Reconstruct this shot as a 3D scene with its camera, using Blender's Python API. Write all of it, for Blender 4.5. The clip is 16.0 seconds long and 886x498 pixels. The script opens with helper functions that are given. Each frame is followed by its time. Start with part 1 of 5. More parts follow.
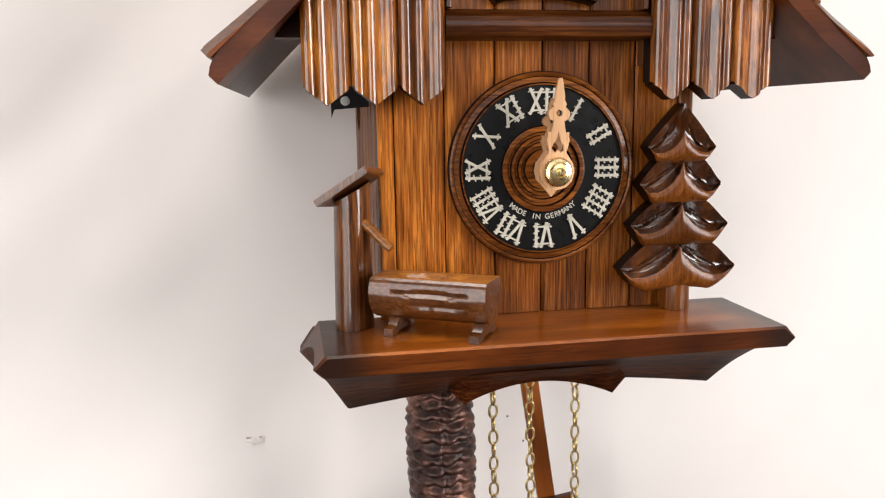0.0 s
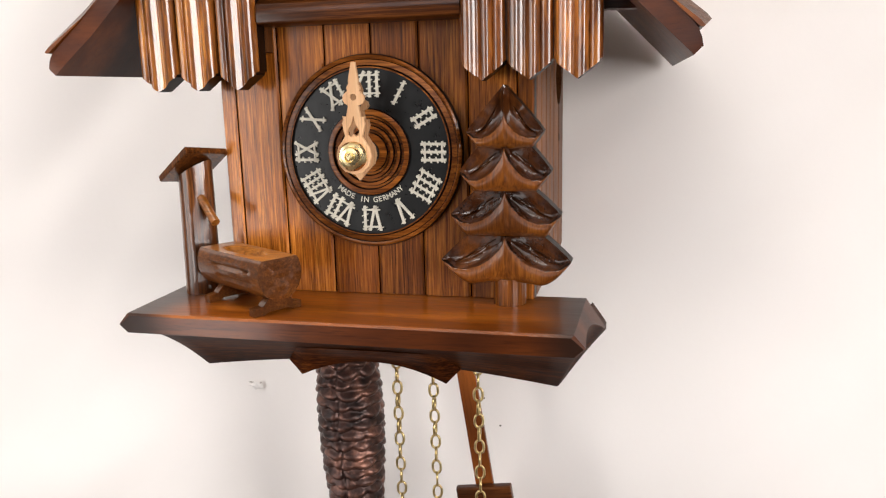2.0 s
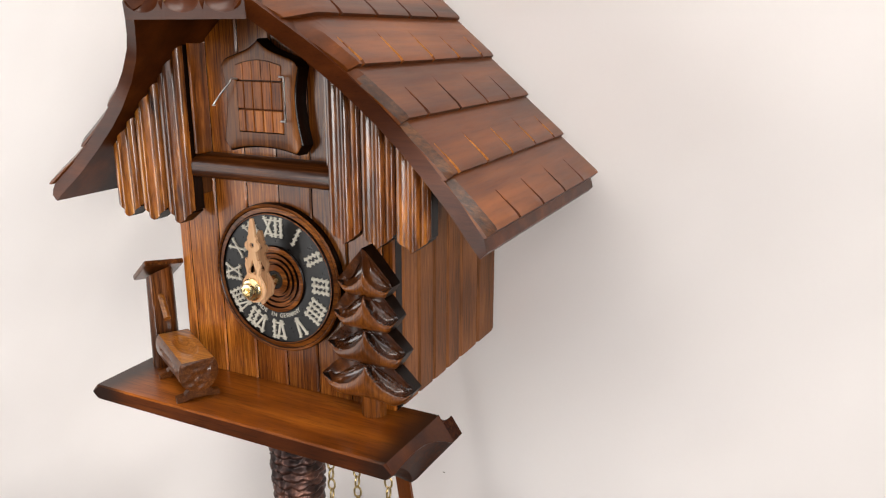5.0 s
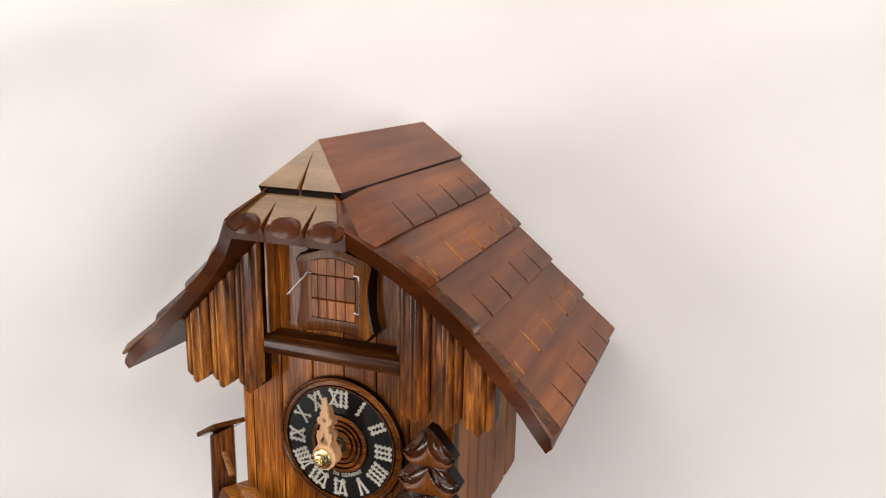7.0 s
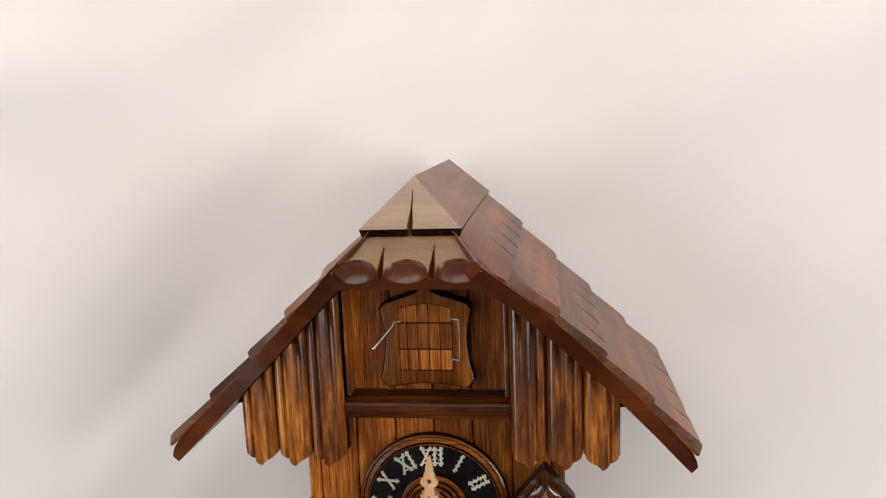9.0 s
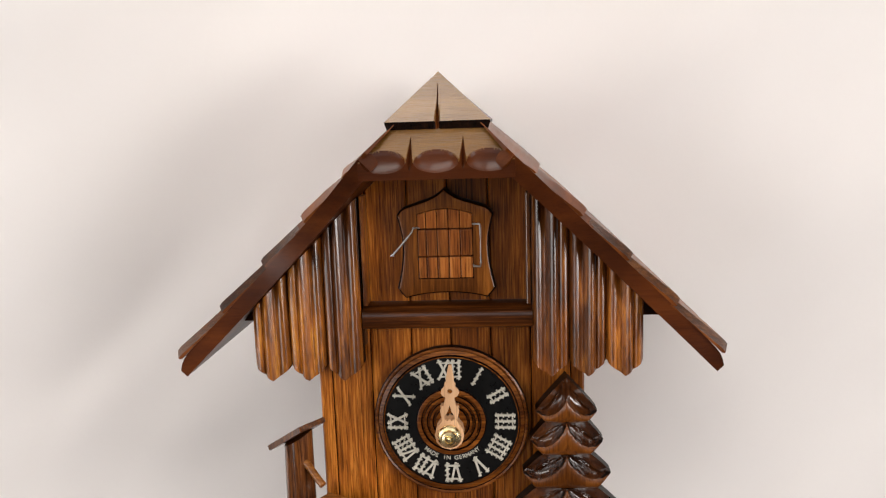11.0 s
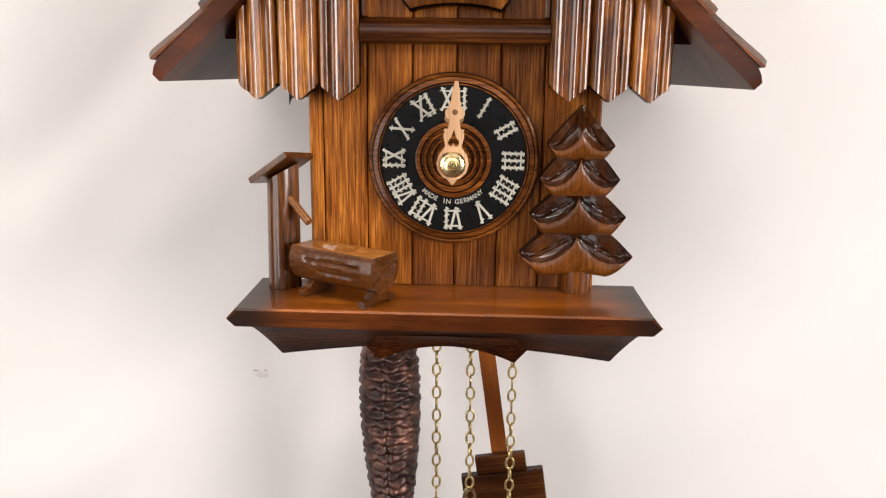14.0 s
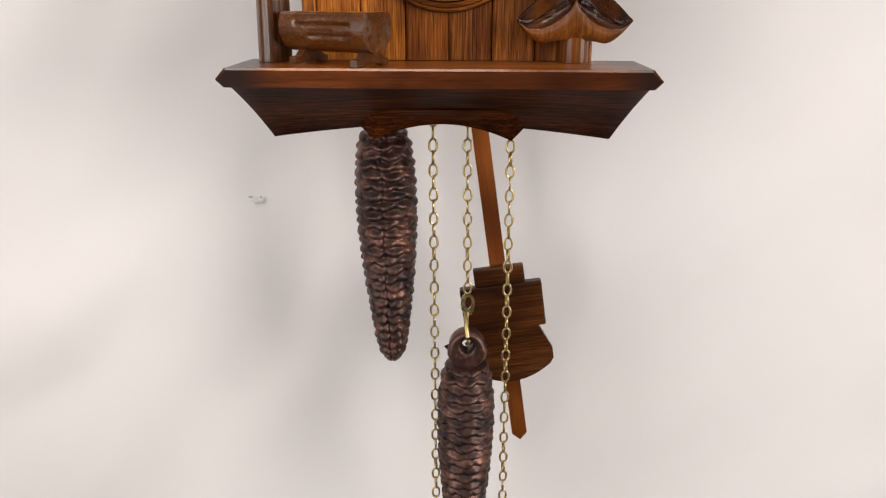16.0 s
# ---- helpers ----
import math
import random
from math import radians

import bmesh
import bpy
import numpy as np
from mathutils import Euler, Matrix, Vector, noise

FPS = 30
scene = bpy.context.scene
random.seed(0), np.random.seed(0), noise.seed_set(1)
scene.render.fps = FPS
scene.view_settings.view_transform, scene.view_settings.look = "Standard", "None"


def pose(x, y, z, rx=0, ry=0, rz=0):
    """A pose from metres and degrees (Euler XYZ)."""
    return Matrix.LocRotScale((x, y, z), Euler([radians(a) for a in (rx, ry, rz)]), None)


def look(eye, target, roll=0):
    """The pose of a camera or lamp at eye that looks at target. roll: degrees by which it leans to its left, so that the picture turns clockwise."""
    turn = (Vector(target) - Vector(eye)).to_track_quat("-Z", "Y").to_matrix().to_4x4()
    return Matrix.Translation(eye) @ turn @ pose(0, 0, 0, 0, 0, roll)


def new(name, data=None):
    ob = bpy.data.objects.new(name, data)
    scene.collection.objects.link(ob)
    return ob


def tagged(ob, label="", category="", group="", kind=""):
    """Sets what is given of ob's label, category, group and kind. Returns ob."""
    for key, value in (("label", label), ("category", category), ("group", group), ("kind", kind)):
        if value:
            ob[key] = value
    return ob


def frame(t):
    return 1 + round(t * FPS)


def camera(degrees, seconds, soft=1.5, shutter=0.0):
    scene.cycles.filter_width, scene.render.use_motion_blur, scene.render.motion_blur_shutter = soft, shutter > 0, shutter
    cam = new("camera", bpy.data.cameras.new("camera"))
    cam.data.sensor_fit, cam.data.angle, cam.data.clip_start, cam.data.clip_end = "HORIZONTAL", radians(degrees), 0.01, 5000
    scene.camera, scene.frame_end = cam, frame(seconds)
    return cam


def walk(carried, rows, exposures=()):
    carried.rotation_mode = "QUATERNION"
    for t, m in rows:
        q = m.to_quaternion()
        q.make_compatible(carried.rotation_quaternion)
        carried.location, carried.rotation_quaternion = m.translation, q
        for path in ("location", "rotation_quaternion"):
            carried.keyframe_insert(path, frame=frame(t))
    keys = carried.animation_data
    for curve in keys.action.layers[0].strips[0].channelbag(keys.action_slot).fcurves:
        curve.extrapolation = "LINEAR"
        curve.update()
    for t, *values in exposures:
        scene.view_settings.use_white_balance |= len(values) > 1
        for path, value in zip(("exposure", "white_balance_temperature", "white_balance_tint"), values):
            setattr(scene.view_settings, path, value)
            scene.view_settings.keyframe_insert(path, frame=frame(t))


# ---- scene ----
cam = camera(59.7, 16.0, soft=1.2)
METRES, TURN = 0.88, -12.1
ROWS = [
    (0.0, 0.0, 0.0, 0.0, -0.15, -9.56, 0.86),
    (0.5, 0.0543, 0.019, 0.0034, 5.06, -9.7, 0.49),
    (1.0, 0.1167, 0.0297, 0.0041, 10.59, -9.92, 0.81),
    (1.5, 0.1779, 0.0386, 0.0029, 17.29, -10.59, 1.2),
    (2.0, 0.219, 0.0421, 0.0036, 23.58, -11.6, 1.38),
    (2.5, 0.2493, 0.043, 0.0119, 28.94, -13.01, 0.86),
    (3.0, 0.2808, 0.055, 0.0243, 32.4, -14.3, 0.58),
    (3.5, 0.3152, 0.0673, 0.0407, 34.83, -15.51, 0.96),
    (6.0, 0.3754, 0.0536, 0.1664, 35.82, -15.48, -0.75),
    (6.5, 0.3601, 0.0349, 0.1924, 33.99, -14.9, -1.45),
    (7.0, 0.3284, 0.0078, 0.2134, 31.53, -13.95, -1.08),
    (7.5, 0.2921, -0.0103, 0.2225, 28.34, -12.76, 0.27),
    (8.0, 0.247, -0.0205, 0.2169, 24.04, -11.58, 1.38),
    (10.5, 0.1461, -0.0542, 0.161, 13.47, -8.77, 1.78),
    (11.0, 0.1429, -0.0501, 0.1433, 13.46, -9.31, 1.79),
    (11.5, 0.1349, -0.0463, 0.119, 13.38, -9.73, 1.96),
    (12.0, 0.1216, -0.0409, 0.0931, 12.73, -9.95, 1.52),
    (12.5, 0.1234, -0.0347, 0.0738, 12.84, -10.5, 1.37),
    (13.0, 0.1221, -0.0335, 0.0578, 12.43, -11.2, 0.99),
    (13.5, 0.1221, -0.033, 0.0397, 12.35, -11.97, -0.4),
    (14.0, 0.1227, -0.0344, 0.0207, 12.06, -12.96, -0.77),
    (14.5, 0.126, -0.0375, 0.0029, 12.01, -14.08, -0.29),
    (15.0, 0.1261, -0.0409, -0.0179, 11.94, -15.24, 0.01),
    (15.5, 0.1261, -0.0427, -0.0392, 11.92, -16.59, -0.07),
    (16.0, 0.1277, -0.0475, -0.0598, 11.81, -18.01, -0.17),
]
# ---- camera: the rows are in units of the whole path, K turns them and the clock's drawing units into metres ----
K = 0.8
HANG = 1.5            # height of the clock's shelf top over the floor


def world_pose(x, y, z):
    return pose(0, 0, 0, 0, 0, 2.2) @ pose(-0.131 * K, -0.373 * K, HANG + 0.1 * K, 0, 0, TURN) @ pose(METRES * x, METRES * y, METRES * z)


walk(cam, [(t, world_pose(x, y, z) @ pose(0, 0, 0, 90 + pitch, roll, yaw)) for t, x, y, z, yaw, pitch, roll in ROWS],
     [(0.0, -0.46), (1.0, -0.42), (2.0, -0.46), (3.5, -0.62), (6.0, -0.74), (6.5, -0.74), (7.5, -0.93), (8.2, -0.97), (10.5, -0.91), (11.5, -0.77), (12.5, -0.55), (14.0, -0.51), (14.5, -0.56), (16.0, -0.75)])

# ---- world and light ----
sky = bpy.data.worlds.new("sky")
scene.world = sky
sky.use_nodes = True
wn = sky.node_tree.nodes
sky_tex = wn.new("ShaderNodeTexSky")
sky_tex.sky_type = "NISHITA"
sky_tex.sun_disc = False
sky_tex.sun_elevation, sky_tex.sun_rotation = radians(40), radians(200)
wn["Background"].inputs[1].default_value = 0.1
sky.node_tree.links.new(sky_tex.outputs[0], wn["Background"].inputs[0])


def area_lamp(name, at, target, w, h, power, colour):
    data = bpy.data.lights.new(name, "AREA")
    data.shape, data.size, data.size_y, data.energy, data.color = "RECTANGLE", w, h, power, colour
    ob = new(name, data)
    ob.matrix_world = look(at, target)
    return ob


WEST, EAST, SOUTH, NORTH, TOP = -1.9, 1.9, -2.6, 0.160 * K, 3.1
area_lamp("window_light_west", (WEST + 0.03, -1.63, 1.72), (0, -1.63, 1.70), 1.74, 1.55, 43, (1.0, 0.975, 0.962))
area_lamp("glass_door_light", (-1.59, SOUTH + 0.03, 1.20), (-1.59, 0, 1.20), 0.48, 1.70, 26, (1.0, 0.975, 0.962))
area_lamp("window_light_east", (EAST - 0.03, -1.45, 1.82), (0, -1.45, 1.77), 1.1, 1.35, 87, (1.0, 0.97, 0.95))
# added fill from high on the south side, no window known there
area_lamp("window_light_south", (0, SOUTH + 0.03, 2.45), (0, 0, 1.7), 2.6, 0.8, 15, (1.0, 0.97, 0.955))
for x, power in ((-0.78, 11), (-0.18, 11), (0.55, 5)):
    area_lamp("ceiling_panel_light", (x, -0.36, TOP - 0.065), (x, -0.36, 0), 0.56, 0.56, power, (1.0, 0.95, 0.89))

# ---- materials ----


def material(name):
    m = bpy.data.materials.new(name)
    m.use_nodes = True
    return m, m.node_tree.nodes, m.node_tree.links, m.node_tree.nodes["Principled BSDF"]


def ramp(nodes, stops):
    r = nodes.new("ShaderNodeValToRGB")
    e = r.color_ramp.elements
    while len(e) < len(stops):
        e.new(0.5)
    for el, (p, c) in zip(e, stops):
        el.position, el.color = p, (*c, 1)
    return r


def wood(name, dark, mid, light, axis="z", rough=0.38, coat=0.35, fine=900, bump=0.12, shift=0.35, ends=0.0, calm=0.0, spec=0.12, gloss=0.14, blotch=0.42, relief=0.0006, pore=None, ior=1.6):
    """Stained, varnished wood whose grain runs along one axis."""
    m, n, l, b = material(name)
    tc = n.new("ShaderNodeTexCoord")
    info = n.new("ShaderNodeObjectInfo")
    off = n.new("ShaderNodeVectorMath")
    off.operation = "MULTIPLY_ADD"
    off.inputs[1].default_value = (1.7, 2.3, 3.1)
    comb = n.new("ShaderNodeCombineXYZ")
    for i in range(3):
        l.new(info.outputs["Random"], comb.inputs[i])
    l.new(comb.outputs[0], off.inputs[0])
    l.new(tc.outputs["Object"], off.inputs[2])

    def layer(across, along, detail, rough_):
        mp = n.new("ShaderNodeMapping")
        s = [across] * 3
        s["xyz".index(axis)] = along
        mp.inputs["Scale"].default_value = s
        t = n.new("ShaderNodeTexNoise")
        t.inputs["Scale"].default_value = 1
        t.inputs["Detail"].default_value = detail
        t.inputs["Roughness"].default_value = rough_
        l.new(off.outputs[0], mp.inputs[0])
        l.new(mp.outputs[0], t.inputs[0])
        return t
    broad = layer(70, 6, 3, 0.55)
    grain = layer(fine, 34, 4, 0.65)
    pores = layer(fine * 2.0, 65, 2, 0.6)
    blot = layer(24, 16, 2, 0.5) if calm < 1 else layer(26, 13, 1, 0.4)
    mix = n.new("ShaderNodeMath")
    mix.operation = "MULTIPLY_ADD"
    part_grain = 0.68 - 1.1 * max(0.0, calm - 0.5)
    mix.inputs[1].default_value = part_grain
    l.new(grain.outputs[0], mix.inputs[0])
    half = n.new("ShaderNodeMath")
    half.operation = "MULTIPLY"
    half.inputs[1].default_value = 1 - part_grain
    l.new(broad.outputs[0], half.inputs[0])
    l.new(half.outputs[0], mix.inputs[2])
    wide = 0.14 + 0.16 * calm
    col = ramp(n, [(0.5 - wide, dark), (0.50, mid), (0.5 + wide, light)])
    l.new(mix.outputs[0], col.inputs[0])
    # dark pores
    pr = ramp(n, [(0.36, (0.16, 0.13, 0.11)), (0.47, (1, 1, 1))])
    l.new(pores.outputs[0], pr.inputs[0])
    mul = n.new("ShaderNodeMix")
    mul.data_type, mul.blend_type = "RGBA", "MULTIPLY"
    mul.inputs[0].default_value = 0.68 - 0.55 * calm if pore is None else pore
    l.new(col.outputs[0], mul.inputs[6])
    l.new(pr.outputs[0], mul.inputs[7])
    # uneven stain, in blotches and from piece to piece
    br = ramp(n, [(0.3, (blotch, 0.9 * blotch, 0.8 * blotch)), (0.62, (1.15, 1.15, 1.15))])
    l.new(blot.outputs[0], br.inputs[0])
    mul2 = n.new("ShaderNodeMix")
    mul2.data_type, mul2.blend_type = "RGBA", "MULTIPLY"
    mul2.inputs[0].default_value = 0.8 + 0.2 * calm
    l.new(mul.outputs[2], mul2.inputs[6])
    l.new(br.outputs[0], mul2.inputs[7])
    hsv = n.new("ShaderNodeHueSaturation")
    mr = n.new("ShaderNodeMapRange")
    mr.inputs[3].default_value, mr.inputs[4].default_value = 1 - shift, 1 + shift
    l.new(info.outputs["Random"], mr.inputs[0])
    l.new(mr.outputs[0], hsv.inputs["Value"])
    l.new(mul2.outputs[2], hsv.inputs["Color"])
    out = hsv.outputs[0]
    if ends:
        # stain burnt darker at both ends of the board
        sep = n.new("ShaderNodeSeparateXYZ")
        l.new(tc.outputs["Object"], sep.inputs[0])
        ab = n.new("ShaderNodeMath")
        ab.operation = "ABSOLUTE"
        l.new(sep.outputs[0], ab.inputs[0])
        er = n.new("ShaderNodeMapRange")
        er.inputs[1].default_value, er.inputs[2].default_value = ends * 0.70, ends * 0.90
        er.inputs[3].default_value, er.inputs[4].default_value = 0.0, 0.93
        er.interpolation_type = "SMOOTHSTEP"
        l.new(ab.outputs[0], er.inputs[0])
        em = n.new("ShaderNodeMix")
        em.data_type = "RGBA"
        em.inputs[7].default_value = (0.018, 0.008, 0.005, 1)
        l.new(er.outputs[0], em.inputs[0])
        l.new(out, em.inputs[6])
        out = em.outputs[2]
    l.new(out, b.inputs["Base Color"])
    rr = n.new("ShaderNodeMapRange")
    rr.inputs[3].default_value, rr.inputs[4].default_value = rough - 0.08, rough + 0.12
    l.new(grain.outputs[0], rr.inputs[0])
    l.new(rr.outputs[0], b.inputs["Roughness"])
    b.inputs["Coat Weight"].default_value = coat
    b.inputs["Coat IOR"].default_value = ior
    b.inputs["Coat Roughness"].default_value = gloss
    b.inputs["Specular IOR Level"].default_value = spec
    bp = n.new("ShaderNodeBump")
    bp.inputs["Strength"].default_value = bump
    bp.inputs["Distance"].default_value = relief
    l.new(grain.outputs[0] if relief > 0.001 else mix.outputs[0], bp.inputs["Height"])
    l.new(bp.outputs[0], b.inputs["Normal"])
    return m


def plain(name, colour, rough=0.5, metal=0.0, noise_scale=200, vary=0.25, bump=0.1, coat=0.0, spec=0.5):
    m, n, l, b = material(name)
    tc = n.new("ShaderNodeTexCoord")
    t = n.new("ShaderNodeTexNoise")
    t.inputs["Scale"].default_value, t.inputs["Detail"].default_value = noise_scale, 5
    l.new(tc.outputs["Object"], t.inputs[0])
    r = ramp(n, [(0.3, [c * (1 - vary) for c in colour]), (0.7, [min(1, c * (1 + vary)) for c in colour])])
    l.new(t.outputs[0], r.inputs[0])
    l.new(r.outputs[0], b.inputs["Base Color"])
    rr = n.new("ShaderNodeMapRange")
    rr.inputs[3].default_value, rr.inputs[4].default_value = max(0.02, rough - 0.1), min(1, rough + 0.1)
    l.new(t.outputs[0], rr.inputs[0])
    l.new(rr.outputs[0], b.inputs["Roughness"])
    b.inputs["Metallic"].default_value = metal
    b.inputs["Specular IOR Level"].default_value = spec
    b.inputs["Coat Weight"].default_value = coat
    bp = n.new("ShaderNodeBump")
    bp.inputs["Strength"].default_value, bp.inputs["Distance"].default_value = bump, 0.0005
    l.new(t.outputs[0], bp.inputs["Height"])
    l.new(bp.outputs[0], b.inputs["Normal"])
    return m


PLANK = wood("oak_stained_amber", (0.0693, 0.01575, 0.001785), (0.3078, 0.0864, 0.00918), (0.7776, 0.2862, 0.04104), "z", shift=0.18, coat=0.5, blotch=0.45, calm=0.42, pore=0.65, fine=1000, gloss=0.2)
# PLANK copied darker: deeper stain plus shade between trough and tree, in colour
PLANK_DARK = wood("oak_stained_shaded", (0.0504, 0.01134, 0.00126), (0.216, 0.05832, 0.006264), (0.54, 0.1944, 0.02808), "z", shift=0.18, coat=0.5, blotch=0.45, calm=0.42, pore=0.65, fine=1000, gloss=0.2)
SIDE = wood("oak_stained_brown", (0.06, 0.02, 0.006), (0.175, 0.062, 0.018), (0.28, 0.11, 0.034), "z", rough=0.5, coat=0.12, shift=0.15, calm=0.5, pore=0.5)
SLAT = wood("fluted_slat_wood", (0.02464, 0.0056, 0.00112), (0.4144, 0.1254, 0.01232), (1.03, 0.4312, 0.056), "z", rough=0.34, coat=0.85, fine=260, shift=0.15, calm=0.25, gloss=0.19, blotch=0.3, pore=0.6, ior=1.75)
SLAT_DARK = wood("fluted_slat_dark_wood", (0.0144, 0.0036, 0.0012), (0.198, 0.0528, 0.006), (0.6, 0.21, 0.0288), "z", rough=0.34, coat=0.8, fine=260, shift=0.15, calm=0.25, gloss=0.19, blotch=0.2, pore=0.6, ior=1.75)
ROOF = wood("roof_wood_brown", (0.03726, 0.009108, 0.001656), (0.1301, 0.03412, 0.005386), (0.2616, 0.07757, 0.01263), "y", rough=0.40, coat=0.5, gloss=0.26, bump=0.04, fine=420, shift=0.10, calm=1.0, spec=0.06, blotch=0.7)
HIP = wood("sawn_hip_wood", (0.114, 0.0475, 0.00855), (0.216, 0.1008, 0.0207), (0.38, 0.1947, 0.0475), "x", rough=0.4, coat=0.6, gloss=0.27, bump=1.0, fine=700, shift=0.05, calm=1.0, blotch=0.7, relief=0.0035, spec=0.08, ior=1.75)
SAWN_EDGE = wood("sawn_roof_edge", (0.02, 0.006, 0.0015), (0.075, 0.022, 0.004), (0.17, 0.062, 0.012), "x", rough=0.34, coat=0.6, gloss=0.28, bump=1.0, fine=420, shift=0.05, calm=0.3, blotch=0.6, relief=0.0016, spec=0.06, ior=1.75)
# raw wood for the lit wall of the cuts, their light in the colour
RAW = wood("raw_cut_wood_lit", (0.192, 0.0576, 0.0096), (0.432, 0.15, 0.024), (0.696, 0.288, 0.054), "y", rough=0.5, coat=0.1, shift=0.1, calm=0.5)
# darker shelf wood for the faces that don't look up
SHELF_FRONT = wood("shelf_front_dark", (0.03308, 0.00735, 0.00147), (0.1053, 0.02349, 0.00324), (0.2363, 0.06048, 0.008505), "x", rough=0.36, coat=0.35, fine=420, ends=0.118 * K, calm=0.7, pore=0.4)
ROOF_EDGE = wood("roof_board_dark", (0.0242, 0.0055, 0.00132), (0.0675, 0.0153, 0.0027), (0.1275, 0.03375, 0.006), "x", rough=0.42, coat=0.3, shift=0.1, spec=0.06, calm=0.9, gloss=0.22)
RAIL = wood("rail_wood_dark", (0.01365, 0.003412, 0.001138), (0.0585, 0.0156, 0.002925), (0.182, 0.0546, 0.01024), "x", rough=0.36, coat=0.3, shift=0.05, calm=0.5, spec=0.06, ior=1.75)
SURROUND = wood("door_surround_brown", (0.03105, 0.00828, 0.00138), (0.157, 0.04634, 0.00598), (0.4048, 0.138, 0.02024), "z", rough=0.36, coat=0.25, shift=0.05, calm=0.6, pore=0.5)
SHELF = wood("shelf_wood_chestnut", (0.11, 0.022, 0.002), (0.3, 0.075, 0.0065), (0.546, 0.1628, 0.01575), "x", rough=0.33, coat=0.4, bump=0.03, fine=420, ends=0.118 * K, calm=0.75, ior=1.75, pore=0.35)
APRON = wood("apron_wood_dark", (0.0072, 0.0018, 0.0006), (0.0396, 0.009, 0.0018), (0.105, 0.0273, 0.0049), "x", rough=0.52, coat=0.06, shift=0.1, spec=0.04)
CARVED = wood("carved_tree_wood", (0.01152, 0.00288, 0.00096), (0.0504, 0.01323, 0.00252), (0.2023, 0.06141, 0.01012), "z", rough=0.30, coat=1.0, shift=0.10, bump=0.02, calm=0.8, gloss=0.16, ior=1.75)
TREE_FACE = wood("planed_tree_wood", (0.055, 0.014, 0.002), (0.155, 0.045, 0.006), (0.29, 0.098, 0.015), "z", rough=0.34, coat=0.4, shift=0.10, calm=0.5, gloss=0.2)
LOG = wood("log_wood", (0.022, 0.0062, 0.0014), (0.105, 0.031, 0.0055), (0.27, 0.092, 0.018), "x", rough=0.38, coat=0.7, shift=0.1, gloss=0.18, ior=1.75, calm=0.6, bump=0.04, pore=0.35)
LOG_CUT = wood("cut_log_face", (0.156, 0.0468, 0.0078), (0.3915, 0.1418, 0.02295), (0.624, 0.26, 0.052), "x", rough=0.34, coat=0.5, shift=0.1, calm=0.4)
# burnt edges, and shade under lips and in cuts put into colour
EDGE = wood("burnt_edge_and_shade", (0.00216, 0.0009, 0.00036), (0.0054, 0.0018, 0.00072), (0.0152, 0.0048, 0.0016), "z", rough=0.5, coat=0.3, shift=0.1, spec=0.05, gloss=0.2)
POST = wood("post_wood_dark", (0.024, 0.007, 0.002), (0.095, 0.028, 0.006), (0.22, 0.072, 0.015), "z", rough=0.33, coat=0.65, shift=0.1, gloss=0.16, ior=1.65)
HAND = wood("hand_wood_pale", (0.52, 0.28, 0.14), (0.70, 0.41, 0.22), (0.80, 0.52, 0.31), "z", rough=0.5, coat=0.0, shift=0.04, bump=0.04, calm=0.7)
RING = wood("dial_ring_wood", (0.0396, 0.0108, 0.0018), (0.165, 0.04675, 0.006875), (0.3974, 0.1344, 0.02104), "x", rough=0.36, coat=0.2, shift=0.1, pore=0.6, fine=700, calm=0.5)
PEND = wood("pendulum_wood", (0.01694, 0.00462, 0.00154), (0.0847, 0.02464, 0.00539), (0.2464, 0.08096, 0.0176), "x", rough=0.36, coat=0.4, shift=0.25, calm=0.6)
ROD = wood("pendulum_rod_wood", (0.15, 0.038, 0.007), (0.27, 0.074, 0.013), (0.38, 0.118, 0.023), "z", rough=0.4, coat=0.3, shift=0.05, calm=0.9)
BLACK = plain("dial_black_lacquer", (0.004, 0.004, 0.004), 0.30, noise_scale=300, bump=0.12, spec=0.4)
CREAM = plain("numeral_cream", (0.55, 0.515, 0.43), 0.55, noise_scale=400, vary=0.1)
BRASS = plain("polished_brass", (0.95, 0.77, 0.42), 0.27, 1.0, 300, 0.08, 0.03)
CHAIN = plain("aged_brass_chain", (0.56, 0.42, 0.19), 0.30, 1.0, 250, 0.2, 0.05)
STEEL = plain("steel_wire", (0.56, 0.54, 0.51), 0.32, 1.0, 300, 0.1, 0.03)
DARK_METAL = plain("black_metal", (0.02, 0.02, 0.022), 0.45, 0.6, 300, 0.2, 0.05)
# near-black for holes and the case's inside: their shade as colour
HOLLOW = plain("dark_hollow", (0.010, 0.006, 0.004), 0.8)
HOLE_WHITE = plain("white_hole_light", (0.7, 0.7, 0.68), 0.4)


